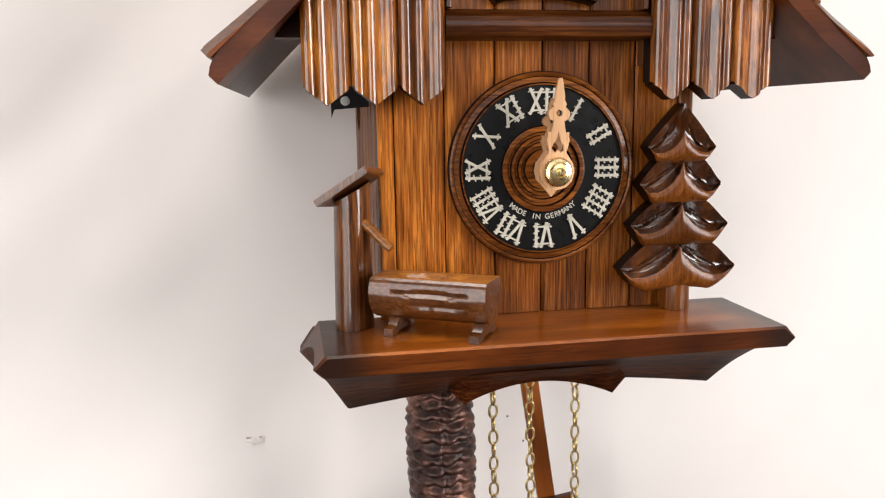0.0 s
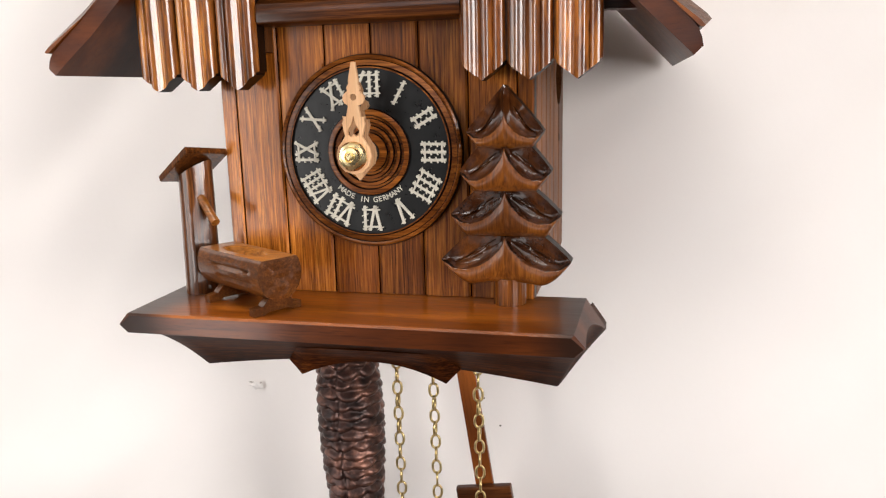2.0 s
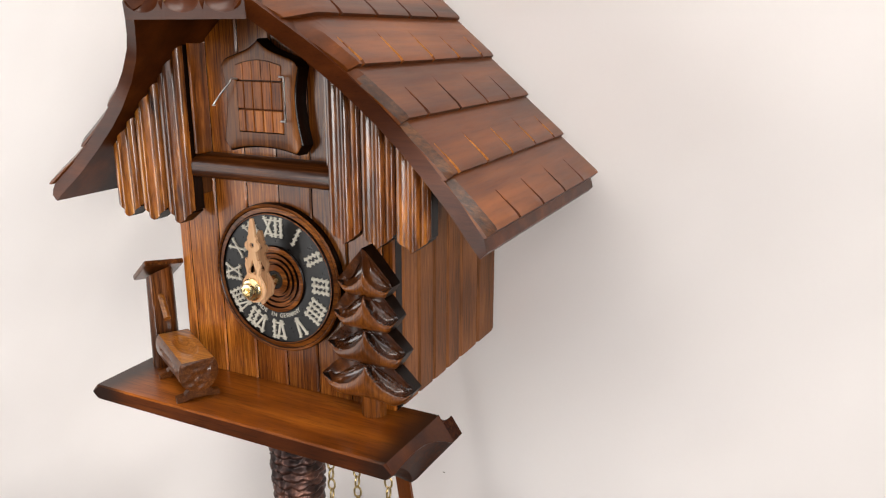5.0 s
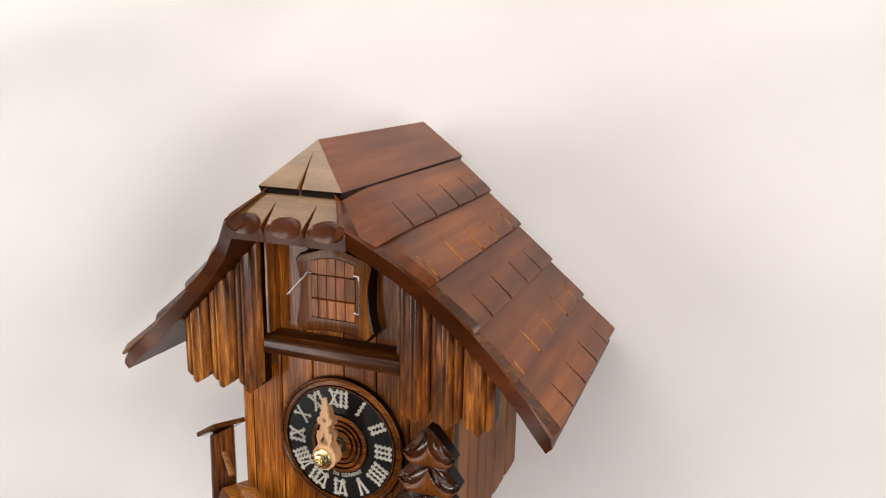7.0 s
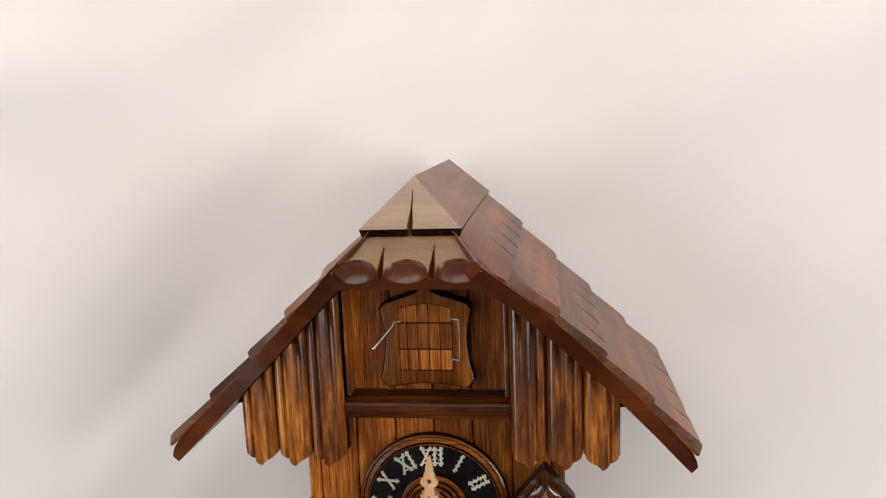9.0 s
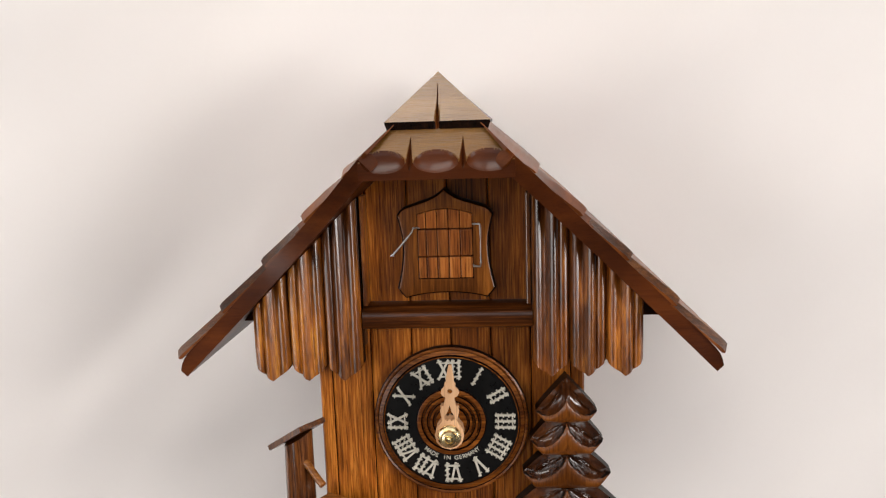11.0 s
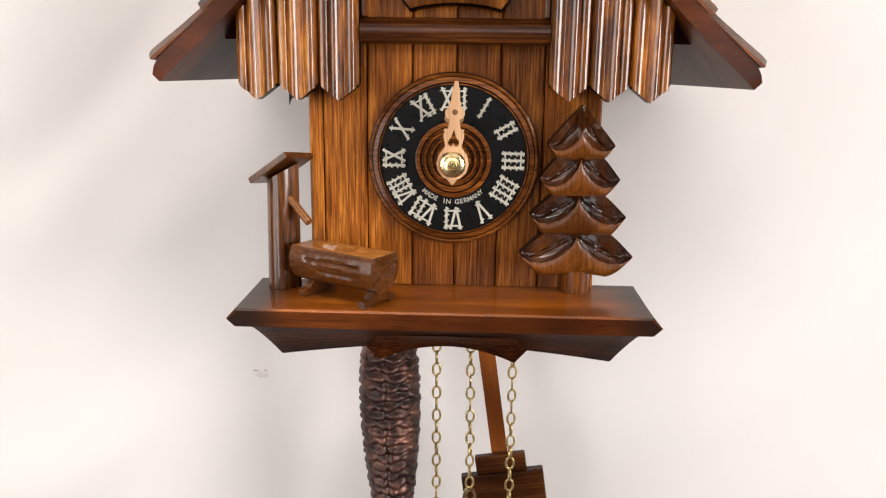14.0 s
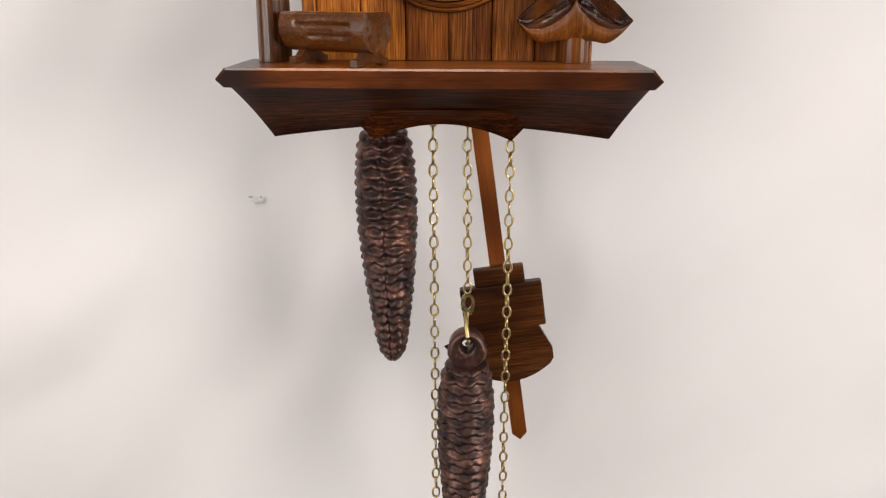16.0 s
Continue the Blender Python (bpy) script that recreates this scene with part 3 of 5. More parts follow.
def build_roof():
    roof = None
    low = PITCH - 1.414 * STEP
    for s in (1, -1):
        bm = bmesh.new()
        xs = [0.0265, 0.033, 0.0400, 0.0440, 0.048, 0.052, 0.059, 0.067, 0.08, 0.096, 0.108, 0.123, 0.140, 0.147, 0.1510, 0.1532, 0.1545, 0.1552]
        rounded = {0.1510: 0.0003, 0.1532: 0.0012, 0.1545: 0.0030, 0.1552: 0.0060}
        sheet(bm, s, xs, lambda x: low - x - rounded.get(x, 0.0), lambda x: low - x - 1.414 * DECK, [0, 0.004, 0.5, 1])
        ob = part("roof_board", bm, ROOF_EDGE, clock, "dark brown sloping roof board", smooth=25)
        roof = roof or ob
        for i in range(5):
            xe, xu = EDGES[i], EDGES[i + 1] - 0.004
            rng = random.Random(11 * i + (3 if s > 0 else 5))
            yf, yb = front_edge(xe), back_edge(xe)
            cuts = [(y, 0.52 + 0.16 * rng.random(), 0.6 + 0.4 * rng.random()) for y in CUTS[i]]
            vs = set(spread(0, 1, 14)) | {0.01, 0.02, 0.03, 0.04, 0.035, 0.037, 0.05, 0.06, 0.08}
            for y, _, _ in cuts:
                for o in (-0.0016, -0.0010, -0.0005, 0, 0.0005, 0.0010, 0.0015, 0.0021, 0.0028):
                    vs.add(0.1 + 0.9 * (y + o - SPLIT) / (yb - SPLIT) if y + o > SPLIT else 0.1 * (y + o - yf) / (SPLIT - yf))
            vs = sorted(v for v in vs if 0 <= v <= 1)

            def top(x, xe=xe, xu=xu):
                k = (xe - x) / (xe - xu)
                return PITCH - x - 1.414 * STEP * min(1.0, k) * 0.52

            def dip(x, v, xe=xe, xu=xu, cuts=cuts, yf=yf, yb=yb):
                y = along(yf, v, yb)
                # the front edge is sawn off at a slant, deeper and wider where it meets the hip
                wide = 0.035 + 0.065 * min(1.0, max(0.0, (0.062 - x) / 0.012))
                hip = lerp_table(SAWN, x) * max(0.0, 1 - v / wide)
                k = (xe - x) / (xe - xu)
                d = hip + 0.0006 * math.exp(-((xe - x) / 0.0012) ** 2)
                for yc, length, deep in cuts:
                    off = abs(y - yc - 0.0015 * k)
                    w = 0.0014 * max(0.0, 1 - k / length)
                    if w > 0 and off < w:
                        d += min(0.0050 * (0.5 + 0.5 * deep) * (1 - k / length), 0.0052 * (1 - 0.5 * k)) * (1 - off / w)
                return d

            def wave(x, v, i=i, cuts=cuts, yf=yf, yb=yb):
                y = along(yf, v, yb)
                if i or x < 0.154:
                    return 0.0
                return -0.0016 * sum(math.exp(-((y - c[0] - 0.012) / 0.004) ** 2) for c in cuts)
            bm = bmesh.new()
            sheet(bm, s, spread(xu, xe - 0.0035, 9) + [xe - 0.002, xe - 0.0008, xe], top, lambda x, xe=xe: low - x + (0.0012 if x == xe else 0), vs, dip, wave)
            # lower lips darker: stain plus the shadow line between courses, in colour
            recolour(part("shingle_course", bm, ROOF, ob, smooth=22), ROOF_EDGE, lambda nrm, mid, s=s: s * nrm.x - nrm.z > 0.35 and abs(nrm.y) < 0.4)
            recolour(ob.children[-1], SAWN_EDGE, lambda nrm, mid: abs(mid.x) / K > 0.082 and nrm.z > 0.2 and mid.y / K - front_edge(mid.x / K) < 0.35 * (SPLIT - front_edge(mid.x / K)))

            # light painted into the cuts: front walls golden on odd courses, the rest dark
            def cut_side(sign):
                return lambda nrm, mid: sign * nrm.y > 0.5 and nrm.z > 0.2 and mid.y / K - front_edge(mid.x / K) > 0.42 * (SPLIT - front_edge(mid.x / K))
            recolour(ob.children[-1], RAW if i % 2 else ROOF_EDGE, cut_side(-1))
            recolour(ob.children[-1], EDGE, cut_side(1))

    # the hipped front over the gable, with gouged scallops along its edge
    bm = bmesh.new()
    us, vs = spread(-1, 1, 300), spread(0, 1, 72)
    up, dn = [], []
    for u in us:
        cu, cd = [], []
        for v in vs:
            x = u * (0.0262 + 0.0140 * v)
            y, z = -0.0465 - 0.0202 * v, 0.2545 - 0.0162 * v
            d = 0.0
            for c in (-0.0272, 0.0, 0.0272):
                q = 1 - ((x - c) / 0.0116) ** 2 - ((1 - v) / 0.36) ** 2
                if q > 0:
                    d = max(d, 0.0058 * q ** 0.5)
            for c in (-0.0137, 0.0137):
                w = 0.0020 * max(0.0, (v - 0.22) / 0.78)
                if abs(x - c) < w:
                    d = max(d, 0.0048 * (1 - abs(x - c) / w) * v)
            cu.append(bm.verts.new((x, y + 0.12 * d, z - d)))
            cd.append(bm.verts.new((x, y + 0.0008, z - 0.0092)))
        up.append(cu)
        dn.append(cd)
    n, m = len(us) - 1, len(vs) - 1
    for i in range(n):
        for j in range(m):
            bm.faces.new((up[i][j], up[i + 1][j], up[i + 1][j + 1], up[i][j + 1]))
        bm.faces.new((dn[i][0], dn[i][m], dn[i + 1][m], dn[i + 1][0]))
        bm.faces.new((up[i][m], up[i + 1][m], dn[i + 1][m], dn[i][m]))
        bm.faces.new((up[i][0], dn[i][0], dn[i + 1][0], up[i + 1][0]))
    for k in (0, n):
        bm.faces.new([*up[k], dn[k][m], dn[k][0]])
    # scallop insides and underside darkened: the shade of the hollows put into colour
    recolour(part("hip_panel", bm, HIP, roof, "scalloped brown front hip of the roof", smooth=40), ROOF_EDGE, lambda nrm, mid: nrm.z < 0.15 or mid.z / K < 0.2545 - 0.82 * (-mid.y / K - 0.0465) - 0.0003)

    bm = bmesh.new()
    box(bm, -0.0385, 0.0385, -0.0600, -0.0480, 0.2300, 0.2400, 0.0006)
    part("fascia", bm, ROOF_EDGE, roof, "dark board below the scallops")

    # ridge cap with a cut in its front
    bm = bmesh.new()
    us = sorted(set(spread(-1, 1, 8) + [-0.06, -0.03, 0.0, 0.03, 0.06]))
    rows = spread(0, 1, 12)
    grid = []
    for v in rows:
        line = []
        for u in us:
            w = 0.055 * max(0.0, (v - 0.3) / 0.7)
            d = 0.0035 * max(0.0, 1 - abs(u) / w) * v if w > 0 else 0.0
            line.append(bm.verts.new((u * 0.0282 * v, -0.0255 - 0.0225 * v + d, 0.2855 - 0.0270 * v - 0.5 * d)))
        grid.append(line)
    for a, b in zip(grid, grid[1:]):
        for i in range(len(us) - 1):
            bm.faces.new((a[i], a[i + 1], b[i + 1], b[i]))
    base = grid[-1]
    lip = [bm.verts.new((u * 0.0268, -0.0465, 0.2535)) for u in us]
    for i in range(len(us) - 1):
        bm.faces.new((base[i], base[i + 1], lip[i + 1], lip[i]))
    for s, k in ((-1, 0), (1, len(us) - 1)):
        ridge = bm.verts.new((0, 0.1370, 0.2850))
        edge = bm.verts.new((s * 0.0295, 0.1470, 0.2590))
        inner = bm.verts.new((s * 0.0275, 0.1470, 0.2535))
        bm.faces.new([*[row[k] for row in grid], edge, ridge])
        bm.faces.new((base[k], edge, inner, lip[k]))
        mid = bm.verts.new((0, 0.1470, 0.2535))
        bm.faces.new((ridge, edge, inner, mid))
    bottom = [bm.verts.new((s * 0.0275, 0.1470, 0.2535)) for s in (-1, 1)]
    bm.faces.new([*lip, bottom[1], bottom[0]])
    # the cap's lip and underside dark: its shadow line put into colour
    recolour(recolour(part("ridge_cap", bm, ROOF, roof, "brown wooden ridge cap with a cut notch", smooth=18), EDGE, lambda nrm, mid: nrm.z < 0.1), HIP, lambda nrm, mid: nrm.y < -0.35 and nrm.z > 0.2)


build_roof()

# ---- fluted boards below the eaves ----
FLUTE = [(0.0, 0.0036), (0.03, 0.0040), (0.05, 0.0026), (0.08, 0.0015), (0.13, 0.0007), (0.19, 0.0004), (0.25, 0.0008), (0.31, 0.0017), (0.36, 0.0023), (0.41, 0.0022), (0.46, 0.0014), (0.51, 0.0006), (0.56, 0.0001), (0.60, 0.0), (0.64, 0.0003),
         (0.67, 0.0009), (0.70, 0.0020), (0.73, 0.0027), (0.76, 0.0019), (0.81, 0.0015), (0.88, 0.0016), (0.94, 0.0021), (0.975, 0.0034), (1.0, 0.0036)]


def valance(s):
    head = None
    cuts = [0.0500, 0.0715, 0.0930, 0.1147] if s > 0 else [0.0508, 0.0727, 0.0946, 0.1168]
    for n_, (a, b) in enumerate(zip(cuts, cuts[1:])):
        bm = bmesh.new()
        us = sorted({u for u, _ in FLUTE} | set(spread(0, 1, 48)))
        xs = [a + 0.0002 + (b - a - 0.0004) * u for u in us]

        def bottom(x, a=a, b=b):
            u = (x - a) / (b - a)
            return (0.1078 if s > 0 else 0.1066) + 0.0165 * abs(u - 0.5) + (0.0 if 0.06 < u < 0.94 else 0.001)
        columns(bm, xs, bottom, lambda x: under(x) - 0.0006, lambda x, z, a=a, b=b: -0.0205 + 1.25 * lerp_table(FLUTE, (x - a) / (b - a)), -0.008)
        for v in bm.verts:
            v.co.x *= s
        ob = recolour(part("fluted_slat", bm, SLAT_DARK if s > 0 or n_ == 0 else SLAT, head or clock, "" if head else "dark and golden fluted slat with a pointed lower end", smooth=30), EDGE, lambda nrm, mid: nrm.y > -0.15)
        head = head or ob
    # narrow moulded strip that closes the inner side, and the batten behind
    bm = bmesh.new()
    box(bm, *sorted((s * 0.0473, s * 0.0497)), -0.014, -0.001, 0.1508, under(0.0497) - 0.001, 0.0005)
    part("inner_strip", bm, SLAT_DARK, head)
    part("batten", box_bm(*sorted((s * 0.0505, s * 0.113)), -0.0078, -0.0005, 0.125, 0.150), SIDE, head)


for s in (1, -1):
    valance(s)

# rail across the front
bm = bmesh.new()
prof = [(0.0, 0.1372), (-0.0150, 0.1372), (-0.0163, 0.1379), (-0.0168, 0.1392), (-0.0170, 0.1425), (-0.0167, 0.1462), (-0.0160, 0.1474), (-0.0118, 0.1500), (-0.0104, 0.1506), (0.0, 0.1506)]
ends = [[bm.verts.new((x, y, z)) for y, z in prof] for x in (-0.0505, 0.0505)]
for i in range(len(prof)):
    j = (i + 1) % len(prof)
    bm.faces.new((ends[0][i], ends[0][j], ends[1][j], ends[1][i]))
for e in ends:
    bm.faces.new(e)
part("rail", bm, RAIL, clock, "dark moulded cross rail", smooth=35)

# ---- cuckoo's door ----


def curve_points(pts, n=6):
    """A smooth closed outline through points (Catmull-Rom); a point given twice is a corner."""
    out = []
    m = len(pts)
    for i in range(m):
        p0, p1, p2, p3 = (Vector(pts[(i + k) % m]) for k in (-1, 0, 1, 2))
        if p1 == p2:
            continue
        if p0 == p1:
            p0 = p1 - (p2 - p1) * 0.5
        if p3 == p2:
            p3 = p2 + (p2 - p1) * 0.5
        for k in range(n):
            t = k / n
            q = 0.5 * (2 * p1 + (p2 - p0) * t + (2 * p0 - 5 * p1 + 4 * p2 - p3) * t * t + (3 * p1 - p0 - 3 * p2 + p3) * t ** 3)
            out.append((q.x, q.y))
    return out


def build_door():
    right = [(0.0, 0.2185), (0.0, 0.2185), (0.007, 0.2135), (0.017, 0.2100), (0.024, 0.2075), (0.0275, 0.2035), (0.0275, 0.2035), (0.0255, 0.195), (0.0245, 0.186), (0.0255, 0.174), (0.0282, 0.1615), (0.0282, 0.1615), (0.0265, 0.1590), (0.0235, 0.1555), (0.0235, 0.1555), (0.016, 0.1572), (0.008, 0.1582), (0.0, 0.1585)]
    left = [(-x, z) for x, z in reversed(right[1:-1])]
    outline = [(1.045 * x, 0.1885 + 1.045 * (z - 0.1885)) for x, z in curve_points(right + left, 5)]
    arch = [(-0.0164, 0.1660), (0.0164, 0.1660), (0.0164, 0.2050)] + [(x, 0.2050 + 0.0030 * math.cos(x / 0.0164 * math.pi / 2)) for x in spread(0.0164, -0.0164, 10)[1:-1]] + [(-0.0164, 0.2050)]
    bm = bmesh.new()
    n = len(outline)

    def inset(d):
        out = []
        for k in range(n):
            a, p, q = Vector(outline[k - 1]), Vector(outline[k]), Vector(outline[(k + 1) % n])
            t = (q - a).normalized()
            out.append((p.x - t.y * d, p.y + t.x * d))
        return out
    turn_ = 1 if sum(outline[k - 1][0] * outline[k][1] - outline[k][0] * outline[k - 1][1] for k in range(n)) > 0 else -1
    rings = [[bm.verts.new((x, y, z)) for x, z in inset(turn_ * d)] for d, y in ((0, -0.0003), (0, -0.0078), (0.0004, -0.0092), (0.0011, -0.0100), (0.0019, -0.0102))]
    for a, e in zip(rings, rings[1:]):
        for k in range(n):
            bm.faces.new((a[k], a[(k + 1) % n], e[(k + 1) % n], e[k]))
    holes = [[bm.verts.new((x, y, z)) for x, z in arch] for y in (-0.0102, -0.0003)]
    m = len(arch)
    for k in range(m):
        bm.faces.new((holes[0][k], holes[0][(k + 1) % m], holes[1][(k + 1) % m], holes[1][k]))
    bm.edges.ensure_lookup_table()
    rim = [bm.edges.get((r[k], r[(k + 1) % len(r)])) for r in (rings[-1], holes[0]) for k in range(len(r))]
    bmesh.ops.triangle_fill(bm, use_beauty=True, use_dissolve=False, edges=rim)
    # bevel and sides dark: burnt stain with the outline's shadow in the colour
    recolour(part("door_surround", bm, SURROUND, clock, "curved brown wooden door surround", smooth=35), EDGE, lambda nrm, mid: nrm.y > -0.9)
    door = part("cuckoo_door", box_bm(-0.0160, 0.0160, -0.0082, -0.0008, 0.1664, 0.2046), APRON, clock, "small wooden cuckoo door cut in a lattice, closed")
    xs = [-0.0163, -0.0112, -0.0048, 0.0020, 0.0088, 0.0162]
    zs = [0.1661, 0.1795, 0.1960, 0.2079]
    for xa, xb in zip(xs, xs[1:]):
        for k, (za, zb) in enumerate(zip(zs, zs[1:])):
            g = 0.00026
            gz = 0.00045
            if k < 2:
                bm = box_bm(xa + g, xb - g, -0.0106, -0.0060, za + gz, zb - gz, bevel=0.0004)
            else:
                bm = bmesh.new()
                columns(bm, spread(xa + g, xb - g, 3), lambda x, za=za: za + gz, lambda x: 0.2046 + 0.0030 * math.cos(x / 0.0164 * math.pi / 2), lambda x, z: -0.0106, -0.0060)
            part("lattice_panel", bm, DOORWOOD, door)
    bm = bmesh.new()
    tube(bm, [(0.0165, -0.0100, 0.1985), (0.0165, -0.0128, 0.1988), (0.0205, -0.0138, 0.1988), (0.0208, -0.0140, 0.1965), (0.0208, -0.0140, 0.1760), (0.0205, -0.0138, 0.1738), (0.0165, -0.0128, 0.1738), (0.0165, -0.0100, 0.1740)], 0.0006)
    part("wire_hinge", bm, STEEL, door, "bent steel wire hinge", smooth=True)
    bm = bmesh.new()
    tube(bm, [(-0.0150, -0.0108, 0.1968), (-0.0185, -0.0120, 0.1970), (-0.0195, -0.0130, 0.1945), (-0.0260, -0.0148, 0.1870), (-0.0300, -0.0152, 0.1826), (-0.0318, -0.0150, 0.1812), (-0.0302, -0.0142, 0.1812)], 0.00055)
    part("latch_wire", bm, STEEL, door, "thin bent steel latch wire", smooth=True)


DOORWOOD = wood("door_wood_reddish", (0.14, 0.034, 0.006), (0.30, 0.086, 0.015), (0.46, 0.160, 0.032), "z", rough=0.45, coat=0.2, shift=0.06)
build_door()

# ---- dial, numerals and hands ----
CZ = 0.0745


def build_dial():
    bm = bmesh.new()
    prof = [(0.0415, -0.0002), (0.0480, -0.0002), (0.0482, -0.0030), (0.0476, -0.0046), (0.0466, -0.0052), (0.0457, -0.0046), (0.0453, -0.0040), (0.0428, -0.0046), (0.0420, -0.0058), (0.0414, -0.0058), (0.0412, -0.0040)]
    segs = 96
    rings = [[bm.verts.new((r * math.cos(2 * math.pi * i / segs), h, CZ + r * math.sin(2 * math.pi * i / segs))) for i in range(segs)] for r, h in prof]
    for a, b in zip(rings, rings[1:] + rings[:1]):
        for i in range(segs):
            j = (i + 1) % segs
            bm.faces.new((a[i], a[j], b[j], b[i]))
    dial = recolour(part("dial", bm, RING, clock, "round clock dial in a turned wooden ring", smooth=35), EDGE, lambda nrm, mid: nrm.y > -0.80)
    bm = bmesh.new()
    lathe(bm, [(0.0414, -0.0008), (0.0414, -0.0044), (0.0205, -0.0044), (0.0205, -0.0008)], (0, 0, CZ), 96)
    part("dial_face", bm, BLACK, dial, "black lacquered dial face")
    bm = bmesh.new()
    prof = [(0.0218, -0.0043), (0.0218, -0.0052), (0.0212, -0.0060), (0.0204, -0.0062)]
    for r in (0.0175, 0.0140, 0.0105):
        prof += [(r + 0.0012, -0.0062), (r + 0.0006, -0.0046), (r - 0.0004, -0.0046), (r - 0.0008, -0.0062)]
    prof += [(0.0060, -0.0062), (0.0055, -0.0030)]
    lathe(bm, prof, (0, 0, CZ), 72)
    recolour(part("dial_centre", bm, RING, dial, "turned wooden centre with grooves", smooth=30), EDGE, lambda nrm, mid: nrm.y > -0.80)
    bm = bmesh.new()
    lathe(bm, [(0.0056, -0.0034), (0.0056, -0.0060)], (0, 0, CZ), 32)
    part("arbor_hole", bm, HOLLOW, dial)
    # rustic numerals: bars with short spurs
    strokes = {"I": [(0, 0, 0, 1)], "V": [(-0.30, 1, 0, 0), (0.30, 1, 0, 0)], "X": [(-0.32, 1, 0.32, 0), (0.32, 1, -0.32, 0)]}
    widths = {"I": 0.40, "V": 0.70, "X": 0.74}
    names = ["XII", "I", "II", "III", "IIII", "V", "VI", "VII", "VIII", "IX", "X", "XI"]
    r0, tall, unit = 0.0270, 0.0128, 0.0098
    for hour, text in enumerate(names):
        bm = bmesh.new()
        total = sum(widths[c] for c in text)
        squeeze = min(1.0, 1.55 / total) if len(text) > 3 else 1.0
        x = -total / 2
        turn = Matrix.Translation((0, 0, CZ)) @ Matrix.Rotation(radians(30 * hour), 4, "Y")

        def bar(xa, za, xb, zb, w, lift=0.0):
            d = Vector((xb - xa, 0, zb - za))
            length = d.length
            ang = math.atan2(d.x, d.z)
            m = turn @ Matrix.Translation((xa, 0, za)) @ Matrix.Rotation(ang, 4, "Y")
            box(bm, -w / 2, w / 2, -0.0053 - lift, -0.0043, 0, length, turn=m)
        for c in text:
            cx = x + widths[c] / 2
            x += widths[c]
            for n_, (xa, ka, xb, kb) in enumerate(strokes[c]):
                pa = ((cx + xa) * unit * squeeze, r0 + ka * tall)
                pb = ((cx + xb) * unit * squeeze, r0 + kb * tall)
                bar(*pa, *pb, 0.00132 * (0.85 if squeeze < 1 else 1), 0.00004 * n_)
                for f in ((0.10, 0.37, 0.63, 0.90) if c == "I" else (0.10, 0.90)):
                    mx, mz = pa[0] + (pb[0] - pa[0]) * f, pa[1] + (pb[1] - pa[1]) * f
                    bar(mx - 0.0015, mz - 0.0006, mx + 0.0015, mz + 0.0006, 0.0006, 0.00008 + 0.00003 * f)
        for k in (0.16, 0.84):
            if len(text) > 1:
                w = total * unit * squeeze / 2 - 0.0008
                bar(-w, r0 + k * tall, w, r0 + k * tall, 0.0008, 0.00012 + 0.00002 * k)
        part("numeral", bm, CREAM, dial, weld=False)
    # the maker's country along the lower arc
    text = "MADE IN GERMANY"
    bm = bmesh.new()
    for k, ch in enumerate(text):
        if ch == " ":
            continue
        cu = bpy.data.curves.new("letter", "FONT")
        cu.body, cu.size, cu.align_x, cu.extrude = ch, 0.0038, "CENTER", 0.0001
        cu.offset = 0.00004
        ob = bpy.data.objects.new("letter", cu)
        me = bpy.data.meshes.new_from_object(ob)
        a = radians((k - (len(text) - 1) / 2) * 5.9)
        m = Matrix.Translation((0.0252 * math.sin(a), -0.0046, CZ - 0.0252 * math.cos(a))) @ Matrix.Rotation(-a, 4, "Y") @ Matrix.Rotation(radians(90), 4, "X")
        me.transform(m)
        bm.from_mesh(me)
        bpy.data.objects.remove(ob)
        bpy.data.curves.remove(cu)
        bpy.data.meshes.remove(me)
    part("inscription", bm, CREAM, dial, "cream lettering MADE IN GERMANY", weld=False)


def hand_outline(length, k=1.0):
    right = [(0.0, -0.0086), (0.0044, -0.0075), (0.0075, -0.0044), (0.0086, 0.0), (0.0078, 0.0040), (0.0058, 0.0068), (0.0042, 0.0092), (0.0050, 0.0122), (0.0056, 0.0150), (0.0050, 0.0166), (0.0054, 0.0182), (0.0036, 0.0180),
             (0.0030, 0.0205), (0.0025, 0.0230), (0.0044, 0.0238), (0.0053, 0.0256), (0.0050, 0.0274), (0.0036, 0.0288), (0.0028, 0.0294), (0.0034, 0.0304), (0.0031, 0.0314), (0.0023, 0.0322)]
    right = [(x, z if z < 0.01 else 0.01 + (z - 0.01) * k) for x, z in right]
    right += [(0.0024, right[-1][1] + 0.002), (0.0009, length)]
    return right + [(-x, z) for x, z in reversed(right[1:])]


def build_hand(name, length, k, y0, y1, angle, label):
    bm = bmesh.new()
    turn = Matrix.Translation((0, 0, CZ)) @ Matrix.Rotation(radians(angle), 4, "Y")
    zk = 0.01 + 0.0166 * k
    eye = [(0.0016 * math.cos(a), zk + 0.0016 * math.sin(a)) for a in spread(0, 2 * math.pi, 12)[:-1]]
    drop = [(0.0, 0.01 + 0.0085 * k), (-0.0012, 0.01 + 0.0045 * k), (-0.0029, 0.01 + 0.002 * k), (-0.0030, 0.01), (-0.0012, 0.0090), (0.0, 0.0104), (0.0012, 0.0090), (0.0030, 0.01), (0.0029, 0.01 + 0.002 * k), (0.0012, 0.01 + 0.0045 * k)]
    tail = hand_outline(length, k)
    if name == "hour_hand":
        tail[0] = (0.0, -0.0125)
    plate(bm, tail, [eye, drop], y0, y1, lambda x, y, z: turn @ Vector((x, y, z)))
    part(name, bm, HAND, clock, label)


